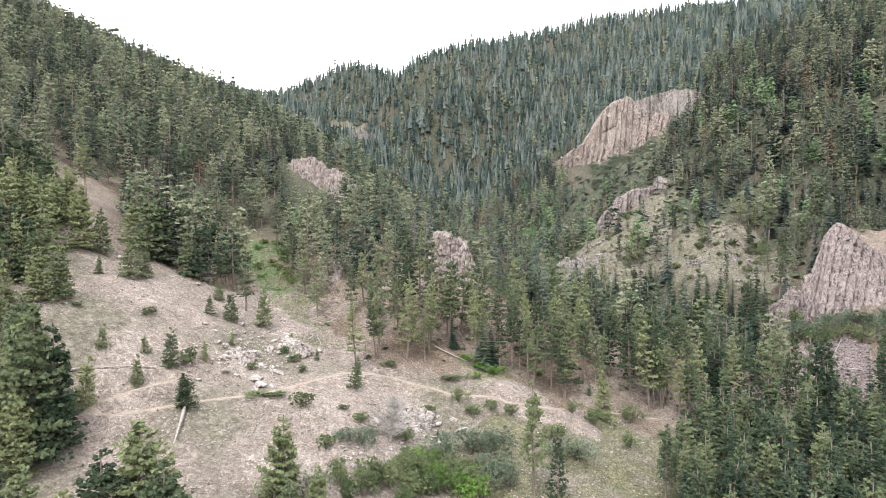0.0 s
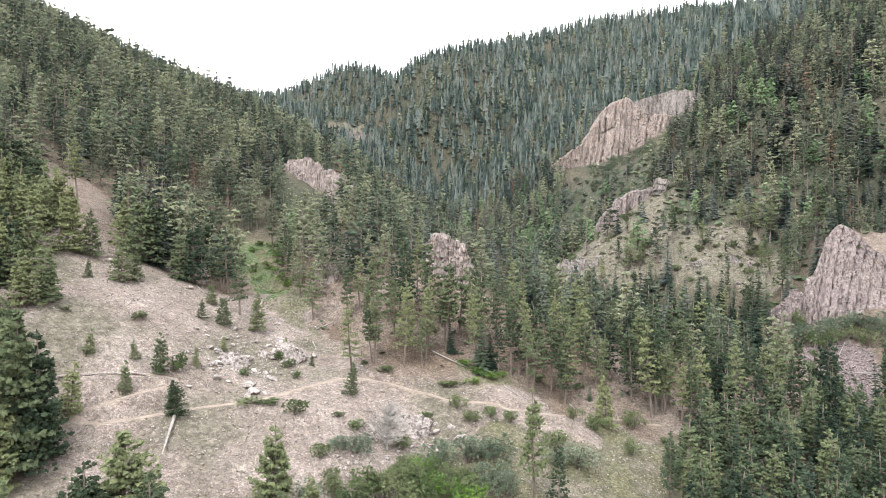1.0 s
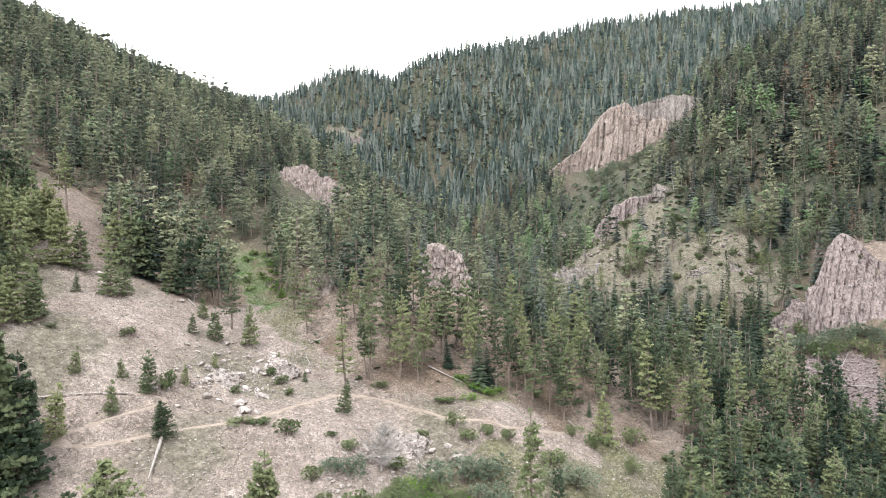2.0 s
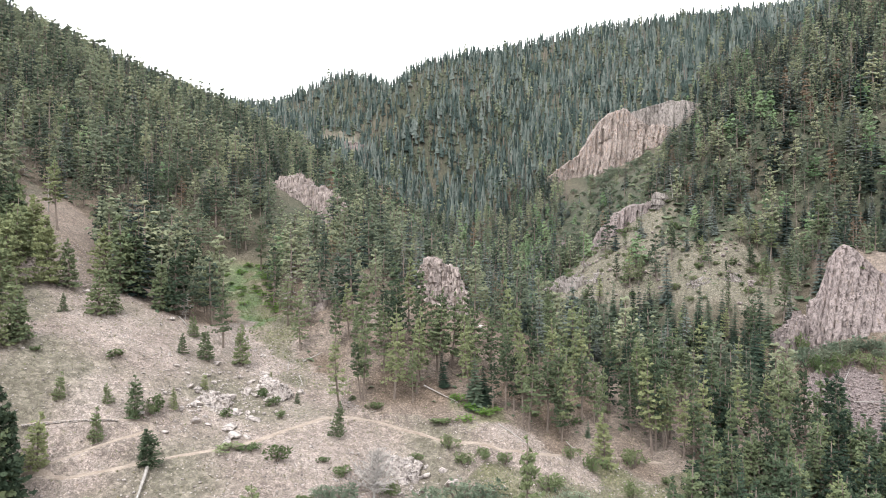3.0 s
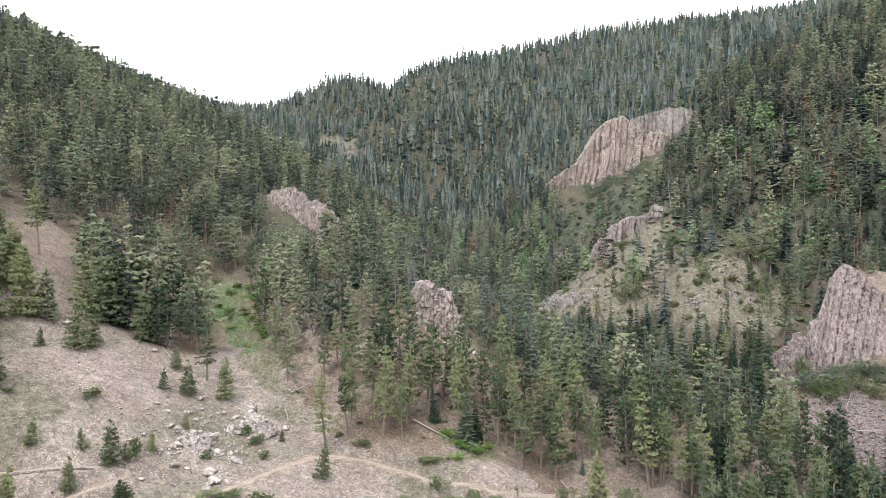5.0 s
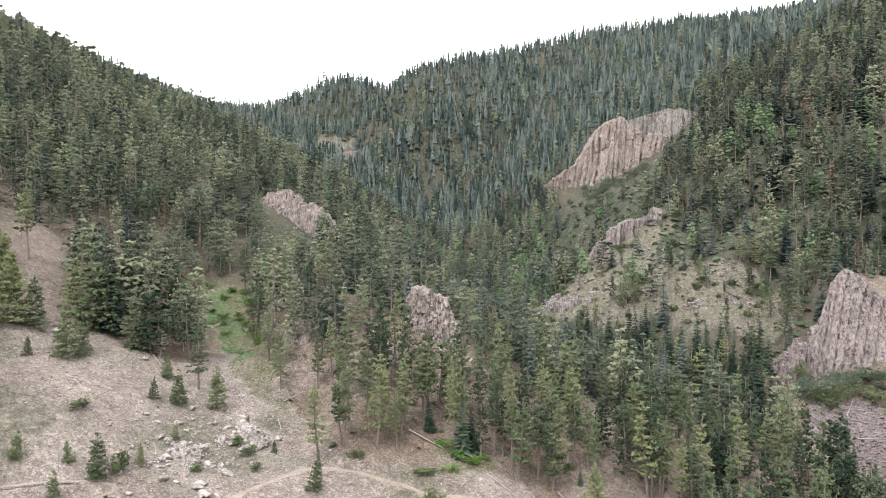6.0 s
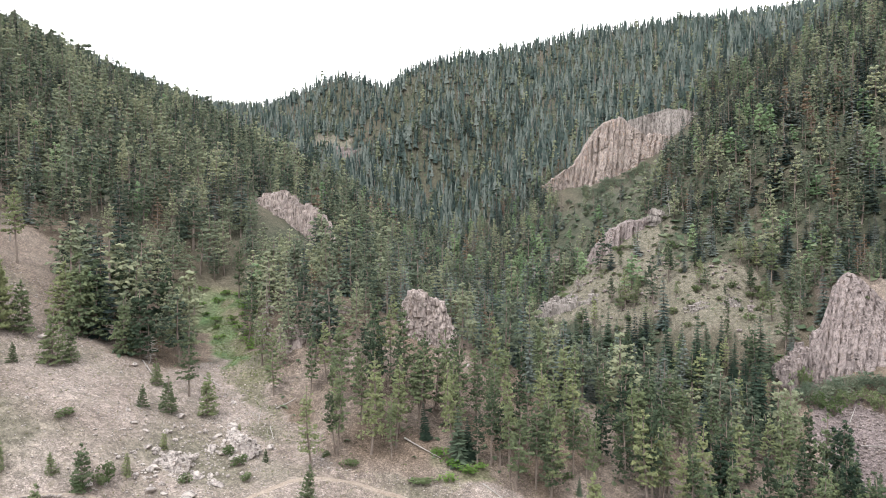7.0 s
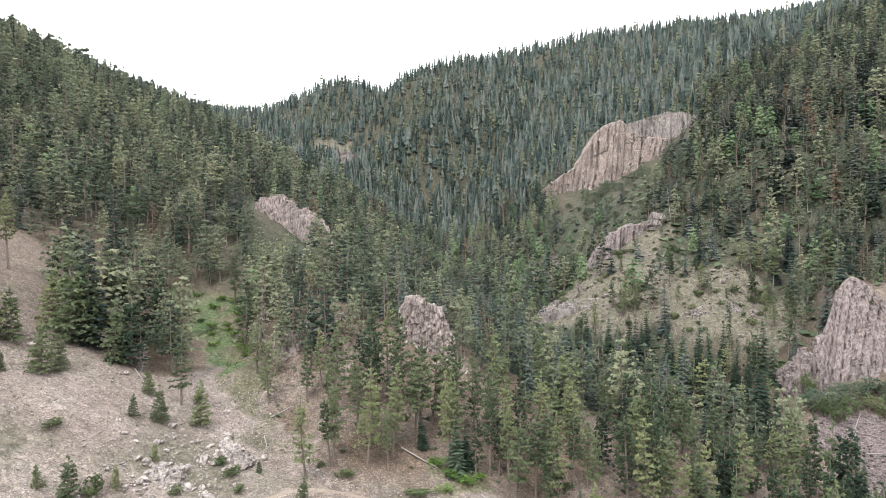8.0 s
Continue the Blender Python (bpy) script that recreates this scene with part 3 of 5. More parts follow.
def fir_shape(seed, tall=15.0, wide=1.9, limbs=150, sides=6, bare=0.04, broad=0.34):
    """A spire-shaped fir: tiers of short drooping boughs all the way down, with a thin leader."""
    rng = np.random.default_rng(seed)
    wood = [tube([(0, 0, -0.4), (0, 0, tall * 0.98)], [tall * 0.012, 0.02], sides)]
    tiers = max(8, int(tall * 1.25))
    s = np.sort(rng.random(limbs) ** 1.15)
    s = np.where(rng.random(limbs) < 0.75, (np.floor(s * tiers) + 0.5 + rng.normal(size=limbs) * 0.12) / tiers, s).clip(0, 0.985)
    turn = np.arange(limbs) * 2.4 + rng.normal(size=limbs) * 0.3
    ragged_out = 1 + 0.2 * np.cos(turn - rng.uniform(0, 6.28)) * np.cos(s * 9 + rng.uniform(0, 6))
    reach = (wide * (1 - s) ** 0.85 + 0.14) * rng.uniform(0.6, 1.15, limbs) * ragged_out
    start = np.stack([0 * s, 0 * s, tall * (bare + (1 - bare) * s)], 1)
    green = boughs(rng, start, turn, reach, reach * (0.5 - 0.55 * s), broad * (0.4 + reach * 0.5))
    return joined(wood), green


def spire_shape(seed, tall=13.0, wide=1.8, tiers=6, points=6, sides=3):
    """A distant fir: ragged skirts of boughs, one over another, to a fine point."""
    rng = np.random.default_rng(seed)
    wood = [tube([(0, 0, -0.4), (0, 0, tall * 0.5)], [tall * 0.012, 0.06], sides)]
    green = []
    for k in range(tiers):
        s = k / tiers
        low, high = tall * (0.06 + 0.86 * s), tall * min(1.0, 0.08 + 0.86 * (s + 1.9 / tiers))
        ang = np.arange(points) * 2 * np.pi / points + rng.uniform(0, 6) + rng.normal(size=points) * 0.3
        r = (wide * (1 - s) ** 0.9 + 0.1) * rng.uniform(0.4, 1.3, points)
        rim = np.stack([np.cos(ang) * r, np.sin(ang) * r, low + rng.normal(size=points) * 0.2 * tall / tiers], 1)
        i = np.arange(points)
        green.append((np.concatenate([[(rng.normal() * 0.08, rng.normal() * 0.08, high)], rim]), np.stack([np.zeros(points, int), i + 1, (i + 1) % points + 1], 1)))
    return joined(wood), joined(green)


def snag_shape(seed, tall=11.0, limbs=26, sides=6):
    """A dead tree: bare trunk and broken limbs."""
    rng = np.random.default_rng(seed)
    wood = [tube([(0, 0, -0.4), (0.1, 0, tall * 0.5), (0.15, 0.1, tall)], [tall * 0.013, tall * 0.009, 0.03], sides)]
    turn = 0
    for k in range(limbs):
        s = (k + 0.5) / limbs
        turn += 2.4
        d = np.array([math.cos(turn), math.sin(turn), 0.25 - 0.5 * rng.random()])
        start = np.array([0.1, 0.05, tall * (0.2 + 0.78 * s)])
        reach = (1.7 * (1 - s) + 0.4) * rng.uniform(0.5, 1.2)
        wood.append(tube([start, start + d * reach * 0.6, start + d * reach + (0, 0, 0.15)], [0.06, 0.045, 0.012], 3))
    return joined(wood)


def part(name, shape, mat, parent, label=""):
    ob = new(name, mesh_from(name, shape[0], shape[1], [mat]))
    ob.parent = parent
    return tagged(ob, label)


def tree_model(name, label, category, group, wood, green, bark, leaf):
    top = tagged(new(name), label, category, group)
    part("trunk", wood, bark, top)
    if green is not None:
        part("crown", green, leaf, top)
    return top


class Planting:
    """Models of one kind, of which the first use is the model itself and later ones are copies."""
    def __init__(self, models, talls):
        self.models, self.talls, self.used = models, talls, [False] * len(models)

    def put(self, rng, x, y, tall, girth=1.0, pick=None, lean=2.0, sink=0.15):
        k = int(rng.integers(len(self.models))) if pick is None else pick
        s = tall / self.talls[k]
        z = float(height(x, y)[0]) - sink
        m = (Matrix.Translation((x, y, z)) @ pose(0, 0, 0, rng.normal() * lean, rng.normal() * lean, rng.uniform(0, 360))
             @ Matrix.Diagonal((s * girth, s * girth, s, 1)))
        if self.used[k]:
            was = self.models[k].matrix_basis.to_scale()
            return copy_thing(self.models[k], m @ Matrix.Diagonal((1 / was.x, 1 / was.y, 1 / was.z, 1)))
        self.used[k] = True
        self.models[k].matrix_basis = m
        return self.models[k]


PINES = Planting([tree_model("pine_tree", "tall ponderosa pine with bare lower trunk and tufted crown", "tree", "pines on the spur",
                             *pine_shape(10 + k, 15, (0.3, 0.42, 0.24)[k % 3], 1.95 + 0.12 * k, 72, 8, 4, 0.28, 6, needles=3), BARK, PINE) for k in range(6)], [15] * 6)
DEEP = Planting([tree_model("pine_tree", "tall ponderosa pine standing deep in the spur wood", "tree", "pines on the spur",
                            *pine_shape(20 + k, 15, (0.26, 0.36, 0.2)[k % 3], 1.95 + 0.14 * k, 58, 7, 4, 0.35, 5, needles=2), BARK, PINE) for k in range(5)], [15] * 5)
FULL = Planting([tree_model("young_pine", "bushy green pine with boughs down to the ground", "tree", "pines on the open slope",
                            *pine_shape(30 + k, 9, 0.08, 2.2, 100, 7, 4, 0.27, 6, "cone", 4), BARK, PINE) for k in range(4)], [9] * 4)
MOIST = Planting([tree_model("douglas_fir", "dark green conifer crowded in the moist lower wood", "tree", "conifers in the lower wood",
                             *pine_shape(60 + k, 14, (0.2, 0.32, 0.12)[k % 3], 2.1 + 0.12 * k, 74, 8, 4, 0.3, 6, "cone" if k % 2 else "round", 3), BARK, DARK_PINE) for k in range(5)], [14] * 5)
FIRS = Planting([tree_model("fir_tree", "dark narrow spire-shaped fir on the stream bank", "tree", "firs by the stream",
                            *fir_shape(50 + k, 15, 2.0 + 0.2 * k, 330), BARK, FIR) for k in range(4)], [15] * 4)

NEAR = Planting([tree_model("young_pine", "thick bushy pine close below the camera", "tree", "pines close below",
                            *pine_shape(40 + k, 13, 0.05, 3.3, 180, 13, 4, 0.32, 8, "round" if k else "cone", 5), BARK, PINE) for k in range(3)], [13] * 3)

# ---- the woods: scattered on a jittered lattice, thinned by the plan ----
def scatter(rng, x0, x1, y0, y1, step):
    gx, gy = np.meshgrid(np.arange(x0, x1, step), np.arange(y0, y1, step))
    x = gx.ravel() + rng.uniform(-0.48, 0.48, gx.size) * step
    y = gy.ravel() + rng.uniform(-0.48, 0.48, gx.size) * step
    return x, y


def clear_ground(x, y):
    clear = inside(OPEN_LEFT, x, y) | inside(SCREE, x, y) | inside(SCREE_HIGH, x, y) | inside(GREEN_GULLY, x, y)
    clear |= inside(FIR_BANK_GAP, x, y) | inside(CLIFF_FOOT, x, y) | inside(TOWER_FOOT, x, y) | inside(PINNACLE_FOOT, x, y) | inside(RIDGE_ROCK_FOOT, x, y)
    d = near_line(TRAIL_LOW, x, y)[0]
    return clear | (d < 3)


FIR_BANK_GAP = [(58, 205), (72, 168), (82, 156), (92, 158), (93, 190), (80, 202)]
HILL_OPEN = [(40, 222), (46, 214), (80, 210), (94, 232), (96, 266), (84, 272), (62, 276), (46, 257), (36, 240)]
VALLEY_TOE = [(28, 200), (58, 205), (68, 222), (44, 240), (28, 236)]
PROW_SLOPE = [(60, 298), (68, 340), (78, 372), (118, 372), (114, 330), (102, 295), (93, 272), (66, 278)]
RUSTY = [(150, 267), (163, 255), (152, 236), (140, 245)]
ASPENS = [(24, 268), (44, 260), (58, 276), (60, 300), (56, 340), (30, 336)]
CLIFF_FOOT = [(93, 166), (98, 160), (140, 150), (150, 175), (112, 180), (100, 172)]
TOWER_FOOT = [(68, 400), (76, 366), (100, 334), (146, 332), (160, 372), (150, 404), (110, 404)]
PINNACLE_FOOT = [(-7, 138), (8, 135), (12, 150), (8, 158), (-7, 156)]
RIDGE_ROCK_FOOT = [(-59, 217), (-44, 204), (-34, 190), (-30, 205), (-36, 226), (-56, 234)]


def forest(name, label, rng, x, y, talls, shapes, mats, sink=0.3):
    """One mass of trees. shapes: (wood, green) by kind; mats: bark, then a leaf material for each kind."""
    z = height(x, y) - sink
    verts, tris, index, tint, at = [], [], [], [], 0
    for xx, yy, zz, (kind, s, girth) in zip(x, y, z, talls):
        a = rng.uniform(0, 6.283)
        r = np.array([[math.cos(a), -math.sin(a), 0], [math.sin(a), math.cos(a), 0], [0, 0, 1]])
        own = rng.random()
        wood, green, leaf = shapes[kind]
        for shape, mat in ((wood, 0), (green, leaf)):
            if shape is None:
                continue
            v = (shape[0] * (s * girth, s * girth, s)) @ r.T + (xx, yy, zz)
            verts.append(v)
            tris.append(shape[1] + at)
            index.append(np.full(len(shape[1]), mat))
            tint.append(np.full(len(v), own))
            at += len(v)
    me = mesh_from(name, np.concatenate(verts), np.concatenate(tris), mats, np.concatenate(index), dict(tint=np.concatenate(tint)))
    return tagged(new(name, me), label, "forest", "", "stuff")


MATS = [BARK, PINE_HAZED, FIR_HAZED, ASPEN, RUST, GREY_WOOD, DEAD]
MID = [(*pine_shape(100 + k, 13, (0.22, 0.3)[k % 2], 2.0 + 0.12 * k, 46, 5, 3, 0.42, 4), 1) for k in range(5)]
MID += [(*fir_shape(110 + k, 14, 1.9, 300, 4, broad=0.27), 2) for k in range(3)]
MID += [(*pine_shape(120, 9, 0.15, 2.2, 40, 5, 3, 0.45, 4), 3), (*pine_shape(121, 12, 0.2, 1.5, 30, 3, 4, 0.4, 4), 4), (snag_shape(122, 12, 16, 4), None, 5),
        (*fir_shape(123, 13, 1.5, 90, 4, broad=0.12), 6)]
BACK = [(*pine_shape(160 + k, 13, 0.2, 1.9 + 0.12 * k, 32, 4, 3, 0.52, 3, "cone" if k % 2 else "round"), 1) for k in range(5)]
BACK += [(*fir_shape(170 + k, 14, 1.7, 105, 3, broad=0.55), 2) for k in range(3)]
BACK += [(*pine_shape(180, 9, 0.15, 2.0, 24, 3, 4, 0.7, 3), 3), (*pine_shape(181, 12, 0.2, 1.4, 22, 2, 4, 0.55, 3), 4), (snag_shape(182, 12, 10, 3), None, 5),
         (*fir_shape(183, 13, 1.3, 60, 3, broad=0.16), 6)]
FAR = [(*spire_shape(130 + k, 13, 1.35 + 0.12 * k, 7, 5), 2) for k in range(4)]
FAR += [(*pine_shape(140 + k, 12, 0.1, 1.6, 14, 2, 3, 0.95, 3, "cone"), 1) for k in range(3)]
FAR += [(snag_shape(150, 11, 3, 3), None, 5), (*fir_shape(151, 12, 1.1, 30, 3, broad=0.3), 6), (*pine_shape(152, 8, 0.15, 2.0, 14, 2, 4, 1.0, 3), 3)]


def pick_mid(rng, n, fir, snag=0.02, rust=0.01, pale=0.0):
    rows = []
    for _ in range(n):
        q = rng.random()
        k = int(rng.integers(5, 8)) if q < fir else (10 if rng.random() < 0.4 else 11) if q < fir + snag else 9 if q < fir + snag + rust else 8 if q < fir + snag + rust + pale else int(rng.integers(5))
        rows.append((k, float(np.clip(rng.normal(0.9, 0.25), 0.35, 1.4)), rng.uniform(1.05, 1.45)))
    return rows


def pick_far(rng, n, pine, snag=0.05, pale=0.0):
    rows = []
    for _ in range(n):
        q = rng.random()
        k = int(rng.integers(4, 7)) if q < pine else 7 if q < pine + snag else 8 if q < pine + 2.2 * snag else 9 if q < pine + 2.2 * snag + pale else int(rng.integers(4))
        rows.append((k, float(np.clip(rng.normal(0.93, 0.27), 0.35, 1.5)), rng.uniform(1.0, 1.45)))
    return rows


rng = np.random.default_rng(5)
# left hillside, behind the open slope
x, y = scatter(rng, -290, 60, 128, 400, 4.5)
spur = (x > -34) & (y < 168) & (x > -20 - (y - 125) * 0.5)
keep = ~clear_ground(x, y) & (x < -6 - (y - 150) * 0.16) & ~spur & (x > -0.72 * y - 14) & (rng.random(len(x)) < 0.84 + 0.42 * lattice(x / 16, y / 16, 71))
x, y = x[keep], y[keep]
for part_name, near, shapes in (("hillside_forest", y < 235, MID), ("upper_hillside_forest", y >= 235, BACK)):
    forest(part_name, "dense pine forest on the steep hillside", rng, x[near], y[near], pick_mid(rng, int(near.sum()), 0.12, 0.05, 0.01, 0.02), shapes, MATS)
# valley and the right-hand hill
x, y = scatter(rng, -60, 300, 165, 420, 4.3)
bare = inside(BARE_RIGHT, x, y) | inside(HILL_OPEN, x, y)
keep = ~clear_ground(x, y) & (x > -8 - (y - 150) * 0.16) & (x < 0.74 * y + 6) & (rng.random(len(x)) < np.where(bare, 0.07, np.where(inside(PROW_SLOPE, x, y), 0.22, 0.95 + 0.35 * lattice(x / 18, y / 18, 72))))
x, y = x[keep], y[keep]
for part_name, near, shapes in (("valley_forest", y < 235, MID), ("upper_valley_forest", y >= 235, BACK)):
    forest(part_name, "mixed pine and fir forest filling the valley", rng, x[near], y[near], [(9, s, g) if inside(RUSTY, a, b) and g > 1.25 else (8, s * 0.8, g) if inside(ASPENS, a, b) and s < 1.1 else (k, s * 0.55, g) if inside(VALLEY_TOE, a, b) else (k, s, g) for a, b, (k, s, g) in zip(x[near], y[near], pick_mid(rng, int(near.sum()), 0.38, 0.1, 0.03, 0.08))], shapes, MATS)
# far slopes
x, y = scatter(rng, -420, 560, 400, 830, 5.0)
keep = (np.abs(x) < 0.72 * y + 8) & (rng.random(len(x)) < 0.97 + 0.22 * lattice(x / 25, y / 25, 73)) & ~((y > 745) & (x > -60)) & ~((x < -0.62 * y) & (y > 500)) & ~clear_ground(x, y) & ~(inside(FAR_CLEARING, x, y) & (rng.random(len(x)) < 0.8))
x, y = x[keep], y[keep]
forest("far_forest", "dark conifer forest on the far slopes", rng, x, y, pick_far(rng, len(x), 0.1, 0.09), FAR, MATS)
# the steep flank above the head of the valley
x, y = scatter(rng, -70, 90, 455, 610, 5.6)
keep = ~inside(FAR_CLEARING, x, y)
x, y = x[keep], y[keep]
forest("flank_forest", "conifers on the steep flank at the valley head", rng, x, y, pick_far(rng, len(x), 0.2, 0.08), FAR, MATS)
# left hill towards the skyline
x, y = scatter(rng, -420, -150, 330, 470, 5.2)
keep = (x < -0.3 * y) & (x > -1.0 * y) & ~((x > -260) & (y < 400))
x, y = x[keep], y[keep]
forest("ridge_forest", "pine forest along the high ridge", rng, x, y, pick_far(rng, len(x), 0.8, 0.02), FAR, MATS)

# spur in front: trees one by one
x, y = scatter(rng, -34, 78, 112, 168, 4.4)
keep = ~clear_ground(x, y) & (x > -20 - (y - 125) * 0.5) & (y < 166) & (rng.random(len(x)) < 0.8)
x, y = x[keep], y[keep]
deep = y > 139
forest("spur_forest", "pines standing deep in the spur wood", rng, x[deep], y[deep], pick_mid(rng, int(deep.sum()), 0.15, 0.03), MID, MATS)
for xx, yy in zip(x[~deep], y[~deep]):
    (MOIST if xx > 30 and rng.random() < 0.6 else PINES if yy < 127 else DEEP).put(rng, xx, yy, float(np.clip(rng.normal(13.5, 2.0), 8, 17)), rng.uniform(0.8, 1.1))

# ---- cliffs and outcrops ----
CUBE = np.array([(i, j, k) for k in (-0.5, 0.5) for j in (-0.5, 0.5) for i in (-0.5, 0.5)])
CUBE_TRIS = np.array([(0, 2, 3), (0, 3, 1), (4, 5, 7), (4, 7, 6), (0, 1, 5), (0, 5, 4), (2, 6, 7), (2, 7, 3), (0, 4, 6), (0, 6, 2), (1, 3, 7), (1, 7, 5)])


def rock_mass(name, label, line, mat, seed, size=2.5, tall=1.6, lean=0.2, depth=8.0, slope=0.0, tilt=5.0, jag=0.27, taper=0.6):
    """Fractured rock along a line of (x, y, foot, top): angular blocks wedged together, a face in front and a broken top behind it."""
    rng = np.random.default_rng(seed)
    line = np.array(line, float)
    at = np.r_[0, np.cumsum(np.hypot(*np.diff(line[:, :2], axis=0).T))]
    ax, ay = line[-1, :2] - line[0, :2]
    back = np.array([-ay, ax]) / math.hypot(ax, ay)
    if back[1] < 0:
        back = -back
    pieces = []

    def block(x, y, z, yaw, s):
        c = CUBE * (1 + rng.uniform(-0.28, 0.28, (8, 3)))
        c[4:, :2] *= rng.uniform(taper, 1.05)
        c = c * (s * rng.uniform(0.7, 1.5), s * rng.uniform(0.8, 1.5), s * tall * rng.uniform(0.7, 1.4))
        r = np.array(Euler((radians(rng.normal() * tilt), radians(rng.normal() * tilt), yaw + rng.normal() * 0.3)).to_matrix())
        pieces.append((c @ r.T + (x, y, z), CUBE_TRIS))

    for u in np.arange(0, at[-1] + 0.01, size * 0.55):
        x, y, foot, top = (np.interp(u, at, line[:, k]) for k in range(4))
        x1, y1 = (np.interp(min(u + 0.5, at[-1]), at, line[:, k]) - np.interp(max(u - 0.5, 0), at, line[:, k]) for k in (0, 1))
        yaw = math.atan2(y1, x1)
        bulge = size * 0.55 * float(lattice(np.array(u / (size * 1.6)), np.array(0.5), seed))
        top = top + size * jag * rng.normal()
        z = foot - size * 0.6
        while z < top - size * tall * 0.35:
            inward = lean * (z - foot) + rng.uniform(-0.3, 0.3) * size - bulge
            block(x + back[0] * inward, y + back[1] * inward, z, yaw, size * rng.choice((0.55, 0.8, 1.1)))
            z += size * tall * rng.uniform(0.32, 0.55)
        for d in np.arange(0, depth, size * 0.7):
            inward = lean * (top - foot) + d + rng.uniform(-0.3, 0.3) * size - bulge
            block(x + back[0] * inward, y + back[1] * inward, top + slope * d - size * tall * 0.42 + rng.normal() * size * 0.12, yaw, size * rng.choice((0.6, 0.9, 1.1)))
    v, t = joined(pieces)
    return tagged(new(name, mesh_from(name, v, t, [mat])), label, "rock")


def rock_face(name, label, line, mat, seed, col=2.2, bed=3.0, step=0.5, lean=0.15, slant=0.0, rough=1.0, cap=6.0, slope=0.2, broken=1.0):
    """A jointed crag along a line of (x, y, foot, top, sideways run of the top): columns split by deep cracks and broken across into blocks, and a rough top that runs back."""
    rng = np.random.default_rng(seed)
    line = np.array(line, float)
    at = np.r_[0, np.cumsum(np.hypot(*np.diff(line[:, :2], axis=0).T))]
    u = np.arange(0, at[-1], step)
    soft = np.ones(5) / 5
    x, y, foot, top, aside = (np.convolve(np.pad(np.interp(u, at, line[:, k]), 2, mode="edge"), soft, "valid") for k in range(5))
    tx, ty = np.gradient(x), np.gradient(y)
    k = np.hypot(tx, ty) + 1e-9
    tx, ty = tx / k, ty / k
    ax, ay = line[-1, :2] - line[0, :2]
    hx, hy = (np.array([-ay, ax]) if ax > 0 else np.array([ay, -ax])) / math.hypot(ax, ay)
    edges = np.cumsum(rng.uniform(0.45, 1.5, int(at[-1] / col * 1.4) + 12) * col) - 4 * col
    own = rng.uniform(-1, 1, (len(edges) + 1, 90))

    def column(w):
        c = np.searchsorted(edges, w)
        gap = np.minimum(np.abs(w - edges[np.clip(c - 1, 0, len(edges) - 1)]), np.abs(edges[np.clip(c, 0, len(edges) - 1)] - w))
        return c, gap
    c0 = column(u)[0]
    top = top + own[c0, 0] * 0.22 * col * rough
    rows = max(4, int((top - foot).max() / step))
    v = np.linspace(0, 1, rows)[:, None]
    z = foot - 1.5 + (top - foot + 1.5) * v
    rise = np.maximum(z - foot, 0)
    uu = u + 0 * v
    c, gap = column(uu - slant * rise + 0.22 * col * lattice(z / (4 * col), uu / (3 * col), seed) + 0.04 * col * lattice(z / 1.5, uu / 2, seed + 3))
    level = z / bed + own[c, 1] * 5 + 0.25 * lattice(uu / col, z / bed, seed + 1)
    block = np.floor(level).astype(int) % 80
    joint = np.minimum(level % 1, 1 - level % 1) * bed
    middle = (edges[np.clip(c - 1, 0, len(edges) - 1)] + edges[np.clip(c, 0, len(edges) - 1)]) / 2
    out = rough * col * (0.34 * own[c, 2] + 0.4 * own[c, 3] * (uu - slant * rise - middle) / col + 0.13 * broken * own[c, 4 + block] + 0.7 * lattice(uu / (4 * col), z / (6 * col), seed + 2)
                         - 0.55 * np.exp(-(gap / (0.085 * col)) ** 2) - 0.06 * broken * np.exp(-(joint / 0.25) ** 2) + 0.045 * rng.normal(size=uu.shape))
    px = x + ty * out + hx * lean * rise + aside * rise / np.maximum(top - foot, 1)
    py = y - tx * out + hy * lean * rise
    pts = [np.stack([px, py, z + 0.08 * rng.normal(size=uu.shape)], 2)]
    for d in np.arange(step, cap + 0.01, step * 1.6):
        wob = rough * col * (0.22 * lattice(u / col, np.full(len(u), d / col), seed + 6) + 0.1 * rng.normal(size=len(u)))
        pts.append(np.stack([px[-1] + hx * d, py[-1] + hy * d, z[-1] + slope * d + wob - (25.0 if d + step * 1.6 > cap else 0)], 1)[None])
    p = np.concatenate(pts)
    r, n = p.shape[:2]
    i = (np.arange(r - 1)[:, None] * n + np.arange(n - 1)[None]).ravel()
    quads = np.stack([i, i + 1, i + n + 1, i + n], 1)
    return tagged(new(name, mesh_from(name, p.reshape(-1, 3), quads, [mat])), label, "rock")


rock_face("cliff", "tall pinkish-grey columnar rock cliff above the scree", [(97, 171, 43, 49, 1), (94.3, 167, 41.5, 51, 2.5), (94.6, 164.8, 41.5, 53.3, 3), (96, 164, 40.5, 58, 4.2), (97.6, 163.2, 39, 63.5, 4.4), (99, 162.6, 39, 66.4, 5), (101, 162, 39, 66.6, 5.6),
          (102.3, 161.6, 39, 65.4, 6.0), (103.8, 161, 39.5, 63.6, 5.6), (106.4, 160, 39.5, 61, 5), (108.9, 159, 40, 58.5, 4.5), (117, 157, 40, 56, 3.5), (128, 154, 41, 55, 3), (138, 151, 45, 58, 2), (142, 158, 48, 60, 0)],
          ROCK_PINK, 3, 2.0, 6.0, 0.36, 0.45, 0.12, 0.75, 2.5, 0.3, 0.5)
